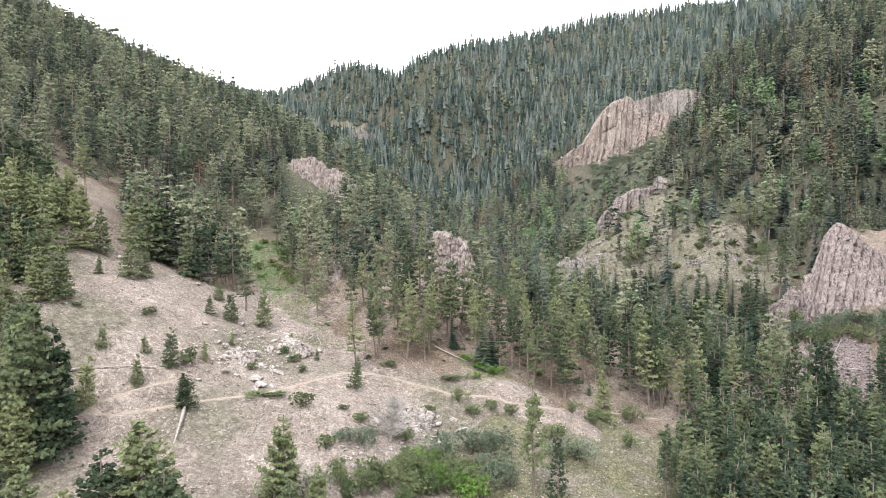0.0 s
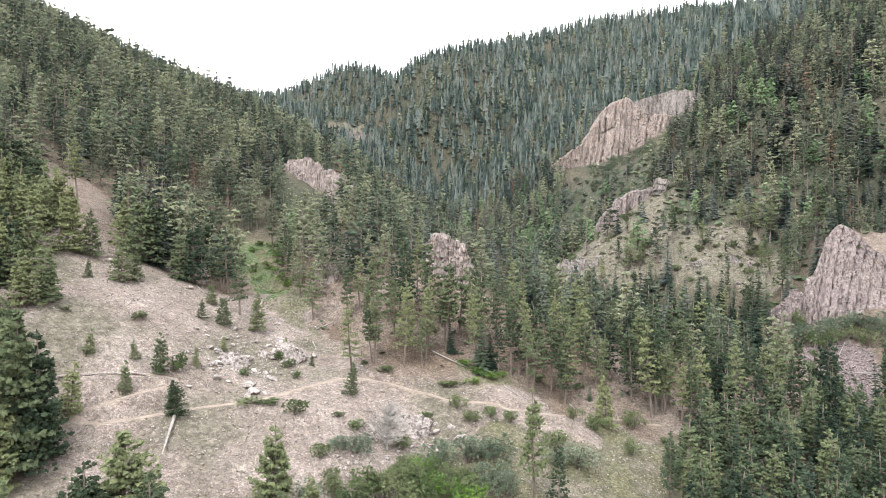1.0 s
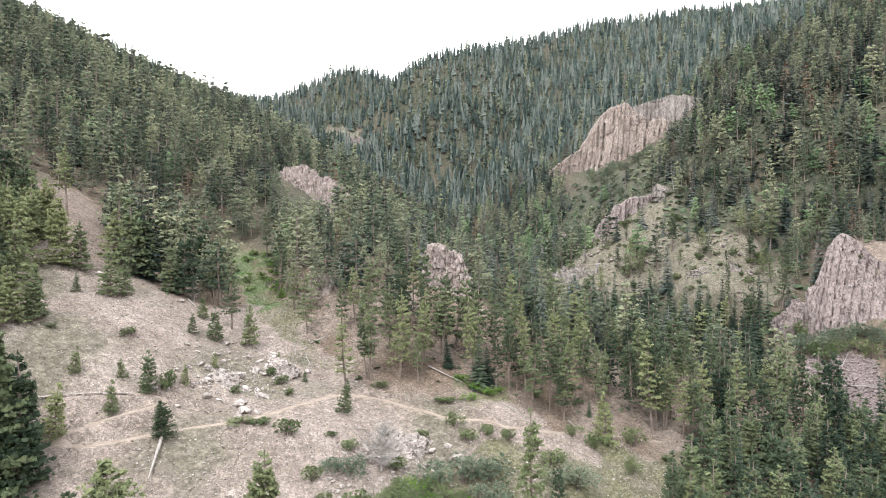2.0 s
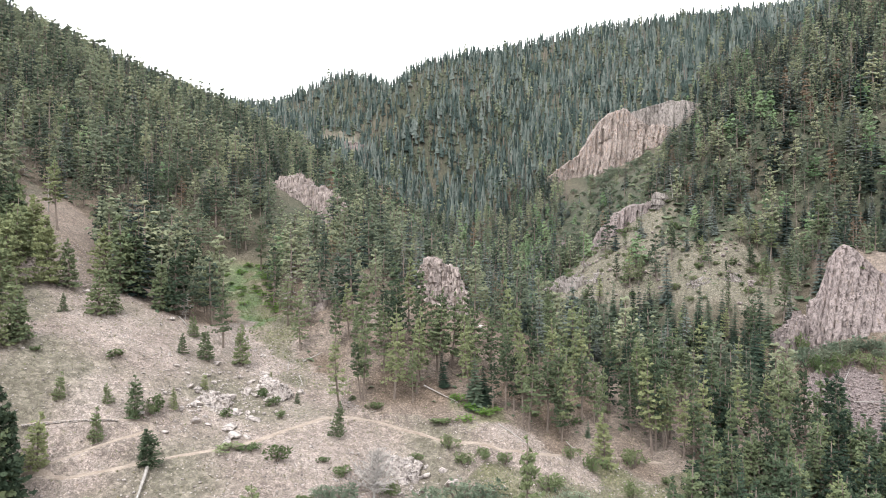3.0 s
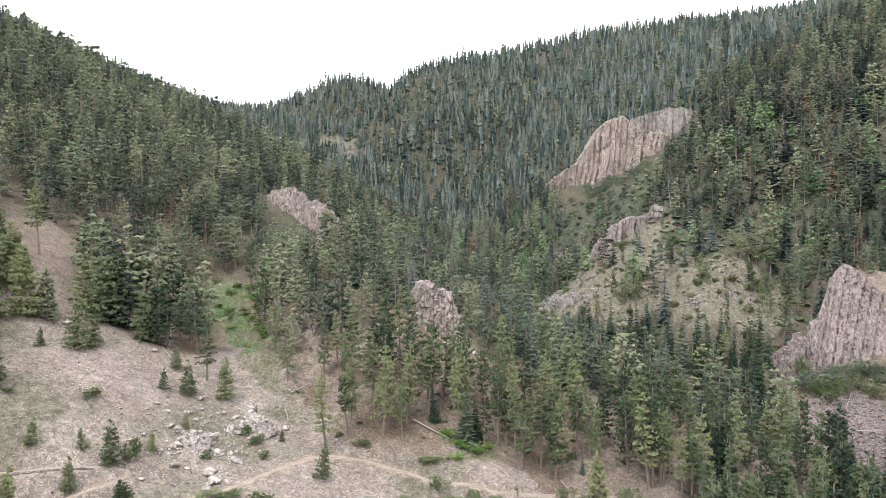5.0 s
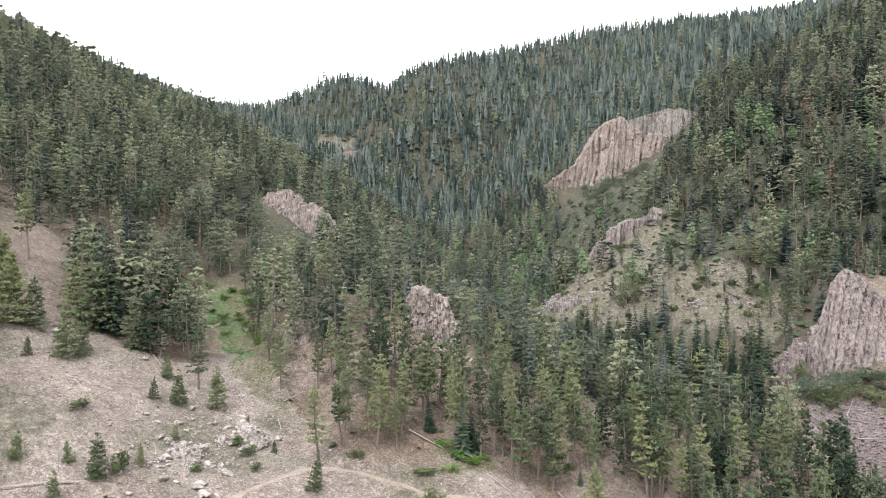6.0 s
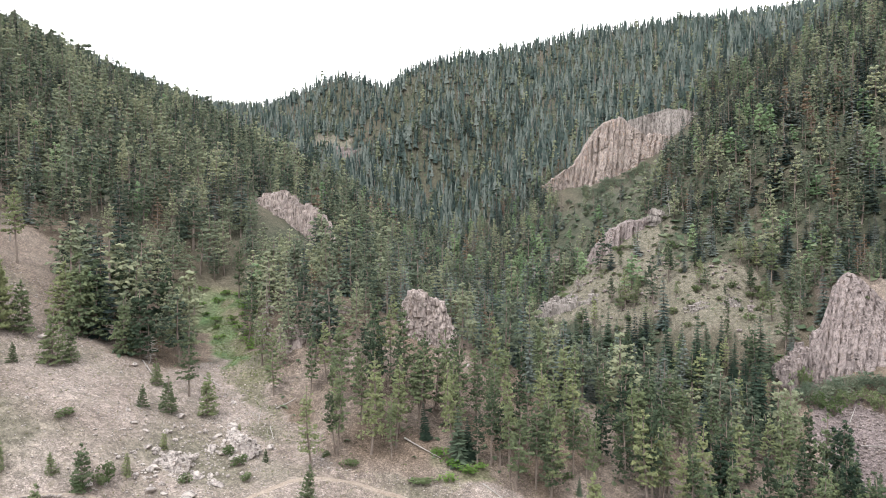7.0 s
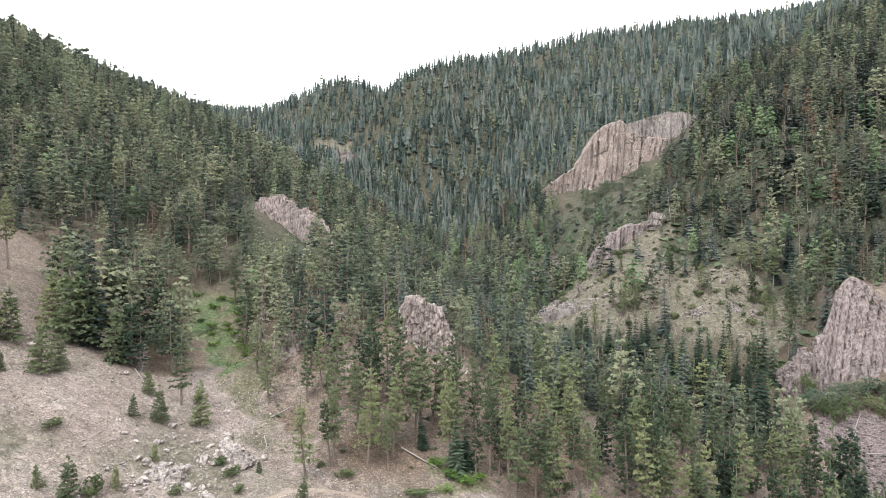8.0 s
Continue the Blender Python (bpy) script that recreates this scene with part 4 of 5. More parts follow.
rock_mass("rock_outcrop", "broken ledges beside the foot of the cliff", [(88.5, 168, 40.5, 42.5), (91, 167, 40.5, 44.5), (93.6, 166.6, 40.5, 46.5), (95.5, 167.8, 43, 49)], ROCK_PINK, 4, 0.95, 1.5, 0.25, 4, 0.3, 8)
rock_face("rock_tower", "massive orange-stained rock prow rising above the forest", [(69, 406, 104, 112, 0), (74, 395, 105, 117, 0), (81, 389, 106, 120.5, 0), (86, 385, 107, 125, 0), (90, 383, 108, 133, 1), (94, 381, 109, 142, 2),
          (99, 379.5, 109, 148.5, 3), (105, 378.5, 110, 152, 3), (110, 379.5, 113, 152, 3), (116, 381, 117, 148, 2), (122, 381.5, 121, 144.5, 2), (128, 381, 126, 142, 2), (134, 379.5, 127, 141.5, 2), (139, 378, 127, 141, 1), (143, 385, 130, 142, 0), (145, 398, 136, 143, 0)],
          ROCK_ORANGE, 8, 4.4, 9.0, 0.8, 0.17, 0.08, 0.75, 15, 0.1)
rock_face("rock_shoulder", "grey fractured rock shoulder on top of the prow", [(116, 408, 142, 150, 0), (121, 399, 142, 153.5, 0), (128, 396, 142, 156, 0), (136, 394, 140, 158, 0), (144, 392, 139, 159.5, 0), (152, 389, 139, 158.5, 0), (160, 385, 140, 155, 0), (166, 392, 144, 155, 0)],
          ROCK_GREY, 9, 3.0, 5.0, 0.8, 0.12, 0.0, 0.7, 16, 0.1)
rock_face("rock_outcrop", "slanting pinkish outcrop on the grassy hill", [(64, 272, 64, 67, 0), (65.5, 268, 65, 71, 0), (69, 265, 66, 77, 1), (72, 263.5, 67.5, 81.5, 1), (77, 262.5, 69.5, 84, 1), (83, 261.8, 73, 85, 1), (89, 261.5, 77, 86.5, 0), (94, 267, 82, 87, 0)],
          ROCK_PINK, 12, 2.3, 4.0, 0.6, 0.3, 0.1, 0.8, 9, 0.12)
rock_mass("rock_outcrop", "pale flat-topped boulder block on the grassy hill", [(89, 262, 84, 88), (92, 261.3, 84, 88.5), (95, 262, 84.5, 88.3)], ROCK_GREY, 13, 2.2, 0.7, 0.05, 3, 0)
rock_mass("rock_outcrop", "low rock step at the toe of the grassy hill", [(40, 238, 47, 51.5), (44, 234, 46, 53.5), (49, 231.5, 47, 54.5), (55, 229.5, 50, 56), (59, 229, 53, 57)], ROCK_GREY, 14, 1.8, 1.2, 0.3, 8, 0.3)
rock_mass("rock_outcrop", "small rock ledge on the dry slope", [(80, 204, 52, 54.5), (85, 202, 52.5, 56), (91, 202, 53.5, 57), (96, 203, 55, 57.5)], ROCK_GREY, 15, 1.5, 0.9, 0.5, 4, 0.3)
rock_mass("rock_pinnacle", "jagged pink rock pinnacle standing out of the pines", [(-2.8, 151, 52, 62), (-1.2, 150, 51.5, 64), (0.6, 149.6, 51.5, 64.2), (2.2, 149.4, 51, 61.5), (3.8, 149.2, 51, 62.6), (5.2, 149.4, 50, 61.5),
          (6.6, 150, 49.5, 57.5), (7.8, 151, 49, 54.5)], ROCK_BLUSH, 16, 0.85, 1.3, 0.06, 3.4, -0.1, 14)
rock_mass("rock_outcrop", "broken pink outcrop on the pine ridge", [(-61, 230, 86, 89), (-57, 227, 86, 91), (-52, 226, 85, 93), (-47, 226, 82.5, 89.5)], ROCK_BLUSH, 17, 1.7, 0.9, 0.7, 7, 0.25)
rock_mass("rock_outcrop", "stepped pink outcrop falling down the pine ridge", [(-47.5, 226, 80, 88), (-44, 223, 77, 87), (-41, 220, 73, 84), (-38, 216, 69, 79), (-35.5, 212, 66, 74), (-34, 207, 64, 70)], ROCK_BLUSH, 18, 1.5, 1.1, 0.5, 5, 0.2)
rock_mass("rock_outcrop", "small outcrop among the ridge pines", [(-25, 200, 64.5, 68), (-22, 198, 64, 69), (-19, 198, 63, 67)], ROCK_BLUSH, 19, 1.3, 1.1, 0.4, 4, 0)
rock_mass("rock_outcrop", "low outcrop under the spur pines", [(-24, 160, 55, 58.5), (-20, 157, 55, 60), (-16, 157, 55, 59)], ROCK_BLUSH, 20, 1.2, 1.1, 0.4, 4, 0)
rock_mass("rock_outcrop", "small outcrop in the spur wood", [(-29, 146, 53, 56), (-26, 144, 52, 56.5), (-24, 144, 52, 55)], ROCK_BLUSH, 30, 1.0, 1.0, 0.5, 3, 0.1)
rock_mass("rock_outcrop", "bare rock band high on the far slope", [(-92, 556, 156, 162), (-78, 547, 155, 162), (-64, 541, 153, 158)], ROCK_PINK, 24, 3, 0.9, 0.6, 6, 0.2)
rock_mass("rock_outcrop", "small pale crag on the hill crest", [(-124, 478, 146, 157), (-118, 474, 146, 159), (-112, 474, 144, 154)], ROCK_PINK, 25, 2.2, 1.2, 0.3, 5, 0)
rock_mass("rock_outcrop", "pale crag on the skyline of the hill", [(-152, 448, 155, 166), (-146, 444, 154, 167), (-140, 446, 152, 162)], ROCK_PINK, 26, 2.2, 1.2, 0.4, 6, 0)
rock_mass("rock_outcrop", "shattered ledge above the trail", [(-38, 104.5, 42, 42.6), (-36, 103.5, 41.5, 42.7), (-33.5, 103.8, 41.0, 42.3), (-31.5, 105, 41.0, 42)], ROCK_PALE, 22, 0.5, 0.7, 0.9, 2.0, 0.4, 16)
rock_mass("rock_outcrop", "rocky edge of the gully", [(-31, 116.5, 42.2, 43), (-29, 114.3, 41.4, 42.8), (-27, 112.6, 40.4, 41.9), (-25.4, 111, 39.6, 40.8)], ROCK_PALE, 21, 0.5, 0.75, 0.8, 2.0, 0.35, 16)
rock_mass("rock_outcrop", "rocky bank below the trail", [(-7, 101.5, 32.2, 33.2), (-4.5, 100.3, 31.6, 33.2), (-2, 100.6, 31.4, 32.5)], ROCK_PALE, 23, 0.5, 0.7, 0.9, 2.0, 0.4, 16)


# ---- loose rocks ----
def boulder_mesh(seed):
    rng = np.random.default_rng(seed)
    bm = bmesh.new()
    bmesh.ops.create_icosphere(bm, subdivisions=2, radius=0.5)
    cuts = [(rng.normal(size=3), rng.uniform(0.26, 0.42)) for _ in range(7)]
    for v in bm.verts:
        c = np.array(v.co)
        for d, far in cuts:
            d = d / np.linalg.norm(d)
            over = c @ d - far
            if over > 0:
                c = c - d * over
        v.co = Vector(c * (1.15, 1, 0.75)) + Vector(rng.normal(size=3) * 0.012)
    me = bpy.data.meshes.new("boulder")
    bm.to_mesh(me)
    bm.free()
    return me


BOULDERS = [boulder_mesh(200 + k) for k in range(7)]
for me in BOULDERS:
    me.materials.append(ROCK_PALE)
rng = np.random.default_rng(31)
GULLY_LINE = [(a, b) for a, b, _ in GULLY]


def boulders(label, group, count, cx, cy, rx, ry, lo, hi, flat=1.0):
    for _ in range(count):
        x, y = cx + rng.normal() * rx * 0.5, cy + rng.normal() * ry * 0.5
        if min(float(near_line(l, np.array([x]), np.array([y]))[0][0]) for l in (TRAIL_LOW, TRAIL_HIGH)) < 1.2:
            continue
        s = lo + (hi - lo) * rng.random() ** 2.2
        ob = tagged(new("boulder", BOULDERS[int(rng.integers(7))]), label, "rock", group)
        ob.matrix_basis = pose(x, y, float(height(x, y)[0]) + 0.04 * s, rng.normal() * 15, rng.normal() * 15, rng.uniform(0, 360)) @ Matrix.Diagonal((s, s * rng.uniform(0.7, 1.1), s * rng.uniform(0.6, 1) * flat, 1))


boulders("weathered grey boulder on the rocky slope", "boulders on the rocky slope", 50, -33, 106, 9, 12, 0.35, 2.0)
boulders("pale broken rock beside the gully", "rocks below the trail", 34, -5, 99.5, 7, 7, 0.4, 2.3)
boulders("small pale talus stone in the gully", "talus stones", 44, -12, 88.5, 3.2, 7, 0.25, 0.9)
boulders("grey rock above the upper trail", "boulders above the trail", 24, -44, 110, 14, 12, 0.3, 1.0)
boulders("flat pale slab in the broken ledge", "slabs above the trail", 34, -35, 104.5, 6, 5, 0.35, 1.7, 0.75)
boulders("flat pale slab at the gully edge", "slabs at the gully edge", 28, -28.5, 113.5, 4.5, 5, 0.35, 1.9, 0.75)
boulders("pale slab in the bank below the trail", "slabs below the trail", 20, -4, 100.5, 6, 4, 0.35, 1.8, 0.75)
boulders("fallen pink block under the pinnacle", "fallen blocks", 10, 2, 145, 8, 5, 0.6, 1.8)
for cx, cy in ((-39.5, 141), (-32, 128), (-25, 120), (-15, 110.5)):
    boulders("pale stone in the green gully", "gully stones", 8, cx, cy, 3, 6, 0.3, 0.8)
for x, y, s in ((-29.6, 99.3, 1.6), (-28.2, 98.3, 2.0), (-28.6, 97.3, 1.4), (-40.5, 95.6, 1.5), (-48, 124, 1.4), (-41, 109, 1.2), (-62, 121, 1.6), (-7.5, 96.5, 2.0)):
    ob = tagged(new("boulder", BOULDERS[int(rng.integers(7))]), "large sunken boulder on the open slope", "rock", "large boulders")
    ob.matrix_basis = pose(x, y, float(height(x, y)[0]) + 0.15 * s, 0, 0, rng.uniform(0, 360)) @ Matrix.Diagonal((s, s * 0.8, s * 0.8, 1))


def retaining_wall(line, label):
    """A low dry-stone edge: single stones laid along a line, two courses high."""
    wall = tagged(new("retaining_wall"), label, "wall")
    (x0, y0), (x1, y1) = line
    long = math.hypot(x1 - x0, y1 - y0)
    for course in range(2):
        for at in np.arange(0, long, 0.42):
            f = (at + rng.uniform(0, 0.2)) / long
            x, y = x0 + (x1 - x0) * f, y0 + (y1 - y0) * f
            ob = new("stone", BOULDERS[int(rng.integers(7))])
            ob.parent = wall
            ob.matrix_basis = pose(x + rng.normal() * 0.06, y + rng.normal() * 0.06, float(height(x, y)[0]) + 0.02 + 0.16 * course, rng.normal() * 8, rng.normal() * 8, rng.uniform(0, 360)) @ Matrix.Diagonal(
                (rng.uniform(0.3, 0.6), rng.uniform(0.3, 0.45), rng.uniform(0.22, 0.34), 1))


retaining_wall(((-51.6, 87.3), (-42.2, 92.2)), "low dry-stone edge holding the upper trail")


def strewn(name, label, x, y, lo, hi, mat, sink=0.0):
    """Small stones, far too many to count."""
    base = [np.array([v.co[:] for v in m.vertices]) for m in STONES]
    faces = [np.array([p.vertices[:] for p in m.polygons]) for m in STONES]
    z = height(x, y)
    verts, tris, at = [], [], 0
    for xx, yy, zz in zip(x, y, z):
        k = int(rng.integers(len(base)))
        s, a = lo + (hi - lo) * rng.random() ** 2.5, rng.uniform(0, 6.28)
        r = np.array([[math.cos(a), -math.sin(a), 0], [math.sin(a), math.cos(a), 0], [0, 0, 1]])
        verts.append((base[k] * s * rng.uniform(0.7, 1.3, 3)) @ r.T + (xx, yy, zz + 0.15 * s - sink))
        tris.append(faces[k] + at)
        at += len(base[k])
    me = mesh_from(name, np.concatenate(verts), np.concatenate(tris), [mat])
    return tagged(new(name, me), label, "stones", "", "stuff")


def stone_mesh(seed):
    r = np.random.default_rng(seed)
    bm = bmesh.new()
    bmesh.ops.create_icosphere(bm, subdivisions=1, radius=0.5)
    for v in bm.verts:
        v.co = v.co * float(r.uniform(0.7, 1.15))
        v.co.z *= 0.7
    me = bpy.data.meshes.new("stone")
    bm.to_mesh(me)
    bm.free()
    return me


STONES = [stone_mesh(300 + k) for k in range(4)]
x, y = scatter(rng, -84, 40, 66, 142, 0.62)
keep = inside(OPEN_LEFT, x, y) & (rng.random(len(x)) < 0.35 + 0.5 * (lattice(x / 6, y / 6, 41) > 0.1)) & (near_line(TRAIL_LOW, x, y)[0] > 0.9) & (near_line(TRAIL_HIGH, x, y)[0] > 0.9)
strewn("strewn_stones", "small pale stones strewn over the open slope", x[keep], y[keep], 0.1, 0.46, ROCK_PALE)
RUBBLE = [(-41, 101), (-31, 101), (-21, 108), (-25, 117), (-31, 121), (-35, 112)]
x, y = scatter(rng, -44, -18, 97, 124, 0.62)
keep = ragged(RUBBLE, x, y, 4) & (rng.random(len(x)) < 0.5) & (near_line(TRAIL_LOW, x, y)[0] > 0.9)
strewn("rubble", "pale broken rubble round the ledges above the trail", x[keep], y[keep], 0.15, 1.0, ROCK_PALE)
x, y = scatter(rng, -14, 4, 92, 104, 0.62)
keep = ragged([(-12, 94), (-3, 93), (2, 98), (-2, 103), (-11, 103)], x, y, 3) & (rng.random(len(x)) < 0.45)
strewn("rubble", "pale broken rubble on the bank below the trail", x[keep], y[keep], 0.15, 0.8, ROCK_PALE)
x, y = scatter(rng, 84, 112, 126, 168, 0.62)
keep = ragged(SCREE, x, y)
strewn("scree_stones", "pinkish angular scree below the cliff", x[keep], y[keep], 0.22, 1.0, ROCK_PINK)
x, y = scatter(rng, 40, 122, 186, 286, 2.6)
keep = inside(BARE_RIGHT, x, y) & (lattice(x / 9, y / 9, 42) > 0.0)
strewn("hill_stones", "rocks strewn over the dry hill", x[keep], y[keep], 0.4, 2.0, ROCK_PINK)


# ---- trees that stand alone ----
# x, y and height
SLOPE_PINES = [(-47.3, 83.5, 7), (-43, 89.3, 4.6), (-50.1, 93, 3.8), (-40.7, 94.4, 6.2), (-44.6, 94.9, 3.1), (-37.6, 99.8, 3.3), (-35.9, 107.5, 2.9), (-42.1, 114, 3.7), (-38.8, 116.2,
    6), (-42.7, 121.2, 4.7), (-33.9, 119.7, 7.5), (-61, 112.1, 3.2), (-64.5, 119.8, 9), (-56.9, 115.2, 9.5), (-55.1, 117.4, 5.6), (-59.7, 99.1, 7.3), (-61.6, 96.6, 8.5),
    (-51.1, 126.7, 10.4), (-49, 128.1, 13.2), (-58.8, 126.1, 14.3), (-56.8, 127.5, 14), (-63.7, 129.3, 10.4), (-60.5, 141.5, 13.3), (-53.7, 150.6, 15.5), (-14.5, 104, 5.6),
    (28.1, 110.1, 8.8), (-28.4, 118.8, 1.4), (-22.2, 111.7, 2.2)]
BIG_PINES = [(-53, 78.5, 14), (-55.5, 82, 12), (-53, 72.5, 12), (-57.5, 86, 10), (-48.7, 75.3, 18.5), (-47.5, 76.9, 15.5), (-48.9, 72.2, 10.3), (-67, 118.3, 12.1), (-74.3, 125.3, 11.2)]
SPUR_PINES = [(-38.1, 122.5, 13.9), (-46.9, 138.2, 12.7), (-12, 115.7, 14.9), (-15.2, 111.5, 12.9), (-26.1, 131.7, 13.2), (-6.7, 120.2, 14.2), (-3.3, 116.3, 9.9), (1.8, 123.2, 19.3),
    (12.8, 117.6, 13.1), (14.3, 118.4, 11.1), (21.7, 113.3, 15.7), (26.5, 119.5, 13), (35.9, 121.5, 14.7), (38.5, 117.7, 18.9), (39.5, 118.7, 20.3), (41.6, 119.9, 12.9), (48,
    118, 16.6), (52.7, 121, 17.5), (43.8, 117.5, 12.6), (-80.5, 143.1, 16.2), (-46.6, 177.5, 14.3), (-37.5, 154.4, 13.8), (-30.7, 140.9, 11.3)]
SMALL_FIRS = [(2.1, 120.9, 6.3), (7.4, 116.4, 9.4), (9.1, 117.9, 6.8), (26.8, 116.3, 3.1)]

rng = np.random.default_rng(77)
for x, y, tall in SLOPE_PINES:
    FULL.put(rng, x, y, tall, rng.uniform(0.85, 1.05))
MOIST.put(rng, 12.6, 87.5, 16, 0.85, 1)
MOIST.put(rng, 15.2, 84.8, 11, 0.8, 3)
for x, y, tall in BIG_PINES:
    NEAR.put(rng, x, y, tall, 0.92)
for x, y, tall in SPUR_PINES:
    PINES.put(rng, x, y, min(tall, 17), rng.uniform(0.8, 1.0))
for x, y, tall in ((-62.3, 96.3, 8.5), (-60.4, 99.9, 9.5), (-68.6, 103.2, 10), (-66, 100, 9), (-68.5, 107.5, 10), (-70.5, 112.5, 12), (-74.1, 122.2, 12), (-76.4, 112, 13), (-65, 92.5, 9)):
    FULL.put(rng, x, y, tall, rng.uniform(0.9, 1.1))
for x, y, tall in SMALL_FIRS:
    FIRS.put(rng, x, y, tall, 1.5)
NEAR.put(rng, -35.6, 87.6, 4.7, 1.3, 1)
for x, y, tall, girth, pick in ((-31.5, 66.5, 13.4, 1.2, 1), (-28.3, 64.5, 11.6, 1.2, 2), (-34.7, 64, 11.2, 1.2, 2), (-41, 62, 10, 1.0, 1), (-19.3, 75, 11, 1.0, 0), (-14.6, 73.5, 7.2, 0.95, 0),
                                (-17, 71, 7, 1.0, 2), (-37, 61, 9, 1.0, 1), (-47, 66, 8, 1.0, 2)):
    NEAR.put(rng, x, y, tall, girth, pick)
for x, y, tall in ((109.5, 186, 17), (112, 187.5, 16), (121, 197, 15), (128, 200, 15), (133, 196, 14)):
    DEEP.put(rng, x, y, tall, 1.1)
for x, y, tall in ((65.8, 220.6, 13), (70.4, 221.5, 9), (80.8, 222.9, 13), (87, 213.8, 10), (85, 189, 9), (94.6, 178, 13), (108, 210, 15), (101, 208, 9), (104, 206, 8)):
    DEEP.put(rng, x, y, tall, rng.uniform(0.95, 1.15))
for x, y, tall in ((64.6, 220.2, 11), (62.6, 225, 9), (68, 219, 9), (55.5, 220.3, 10), (51.3, 219, 11), (83.9, 232.6, 10), (82.9, 227, 8), (89.4, 221.3, 8), (88.8, 197.2, 7), (98.2, 190.9, 9), (100.5, 189, 11), (104.2, 191.2, 10),
                   (99.5, 198.2, 8), (102.2, 210.5, 9), (106.7, 189.9, 12), (102.8, 219.2, 9), (107.4, 217, 11), (113, 217, 12), (92, 206, 5), (80, 214, 5), (74, 226, 6), (70, 240, 6), (78, 250, 7)):
    DEEP.put(rng, x, y, tall, rng.uniform(1.0, 1.3))
for x, y, tall in ((67.4, 199.6, 14), (69.8, 194.5, 14), (72.3, 190.3, 13), (76, 189, 15), (78.5, 187.5, 12), (80.4, 184.4, 14), (86.1, 178.3, 14), (88.2, 177.9, 15), (88.5, 174.2, 13), (82, 179.5, 12), (65.7, 205, 12), (63.3, 208.6, 13), (74, 186, 12)):
    FIRS.put(rng, x, y, tall, 1.0)
for x, y, tall in ((51.9, 215, 13), (57.8, 213, 12), (49, 217, 10), (55, 210, 12), (60, 210, 11)):
    FIRS.put(rng, x, y, tall, 1.1)
for x, y, tall in ((87, 126, 11), (90.5, 123, 12), (94, 127, 9), (98, 123, 12), (90, 118, 11), (96, 117, 12), (102, 126, 10), (79, 127, 9), (91, 130, 12), (93.5, 134, 11.5), (97, 138, 11), (100, 143, 10), (96, 133, 12), (104, 149, 9), (101, 138, 12)):
    (FIRS if tall < 11 else DEEP).put(rng, x, y, tall, 1.15)
LEFT_EDGE = [(-61, 84), (-64, 98), (-70, 112), (-74, 124), (-80, 136), (-102, 142), (-112, 100), (-82, 80)]
LOWER_WOOD = [(28, 80), (34, 98), (46, 111), (60, 117), (86, 124), (88, 104), (72, 78), (48, 72)]
RIGHT_EDGE = [(101, 118), (103, 132), (108, 150), (122, 152), (126, 125), (108, 110)]
FIR_BANK = [(56, 200), (70, 166), (80, 154), (87, 157), (86, 176), (74, 190)]
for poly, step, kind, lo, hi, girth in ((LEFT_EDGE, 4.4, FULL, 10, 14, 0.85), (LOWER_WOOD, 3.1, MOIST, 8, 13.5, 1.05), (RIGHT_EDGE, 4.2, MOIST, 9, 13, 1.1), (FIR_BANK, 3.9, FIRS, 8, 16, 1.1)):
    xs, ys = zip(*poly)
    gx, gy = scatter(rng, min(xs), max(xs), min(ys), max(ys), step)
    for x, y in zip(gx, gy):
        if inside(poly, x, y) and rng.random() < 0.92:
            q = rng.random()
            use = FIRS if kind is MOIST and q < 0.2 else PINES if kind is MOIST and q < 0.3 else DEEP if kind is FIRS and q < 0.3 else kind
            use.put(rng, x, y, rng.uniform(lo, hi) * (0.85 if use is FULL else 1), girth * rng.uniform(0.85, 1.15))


# ---- shrubs ----
def shrub_shape(seed, count=70, per=7, size=0.13, broad=0.45, flat=1.0):
    """A rounded leafy shrub, one metre wide and high, on a few stems."""
    r = np.random.default_rng(seed)
    stems, leaves = [], []
    for k in range(7):
        a, out = r.uniform(0, 6.28), r.uniform(0.1, 0.4)
        tip = np.array([math.cos(a) * out, math.sin(a) * out, r.uniform(0.5, 0.9)])
        stems.append(tube([(0, 0, -0.1), tip * (0.5, 0.5, 0.6), tip], [0.025, 0.016, 0.006], 3))
    lobes = r.normal(size=(6, 3)) * (0.2, 0.2, 0.08) + (0, 0, 0.5)
    for k in range(count):
        d = r.normal(size=3)
        d /= np.linalg.norm(d)
        c = lobes[k % 6] + d * (0.3, 0.3, 0.36) * r.uniform(0.55, 1.05)
        c[2] = max(c[2], 0.06)
        leaves.append(blades(r, c, size * r.uniform(0.7, 1.4), per, 0.25, broad))
    return joined(stems), loose(np.concatenate(leaves))


def shrub_model(name, label, group, shape, leaf):
    top = tagged(new(name), label, "shrub", group)
    part("woody_base", shape[0], BARK, top)
    part("foliage", shape[1], leaf, top)
    return top


def planting_of(name, label, group, leaf, seed, **more):
    return Planting([shrub_model(name, label, group, shrub_shape(seed + k, **more), leaf) for k in range(3)], [1, 1, 1])


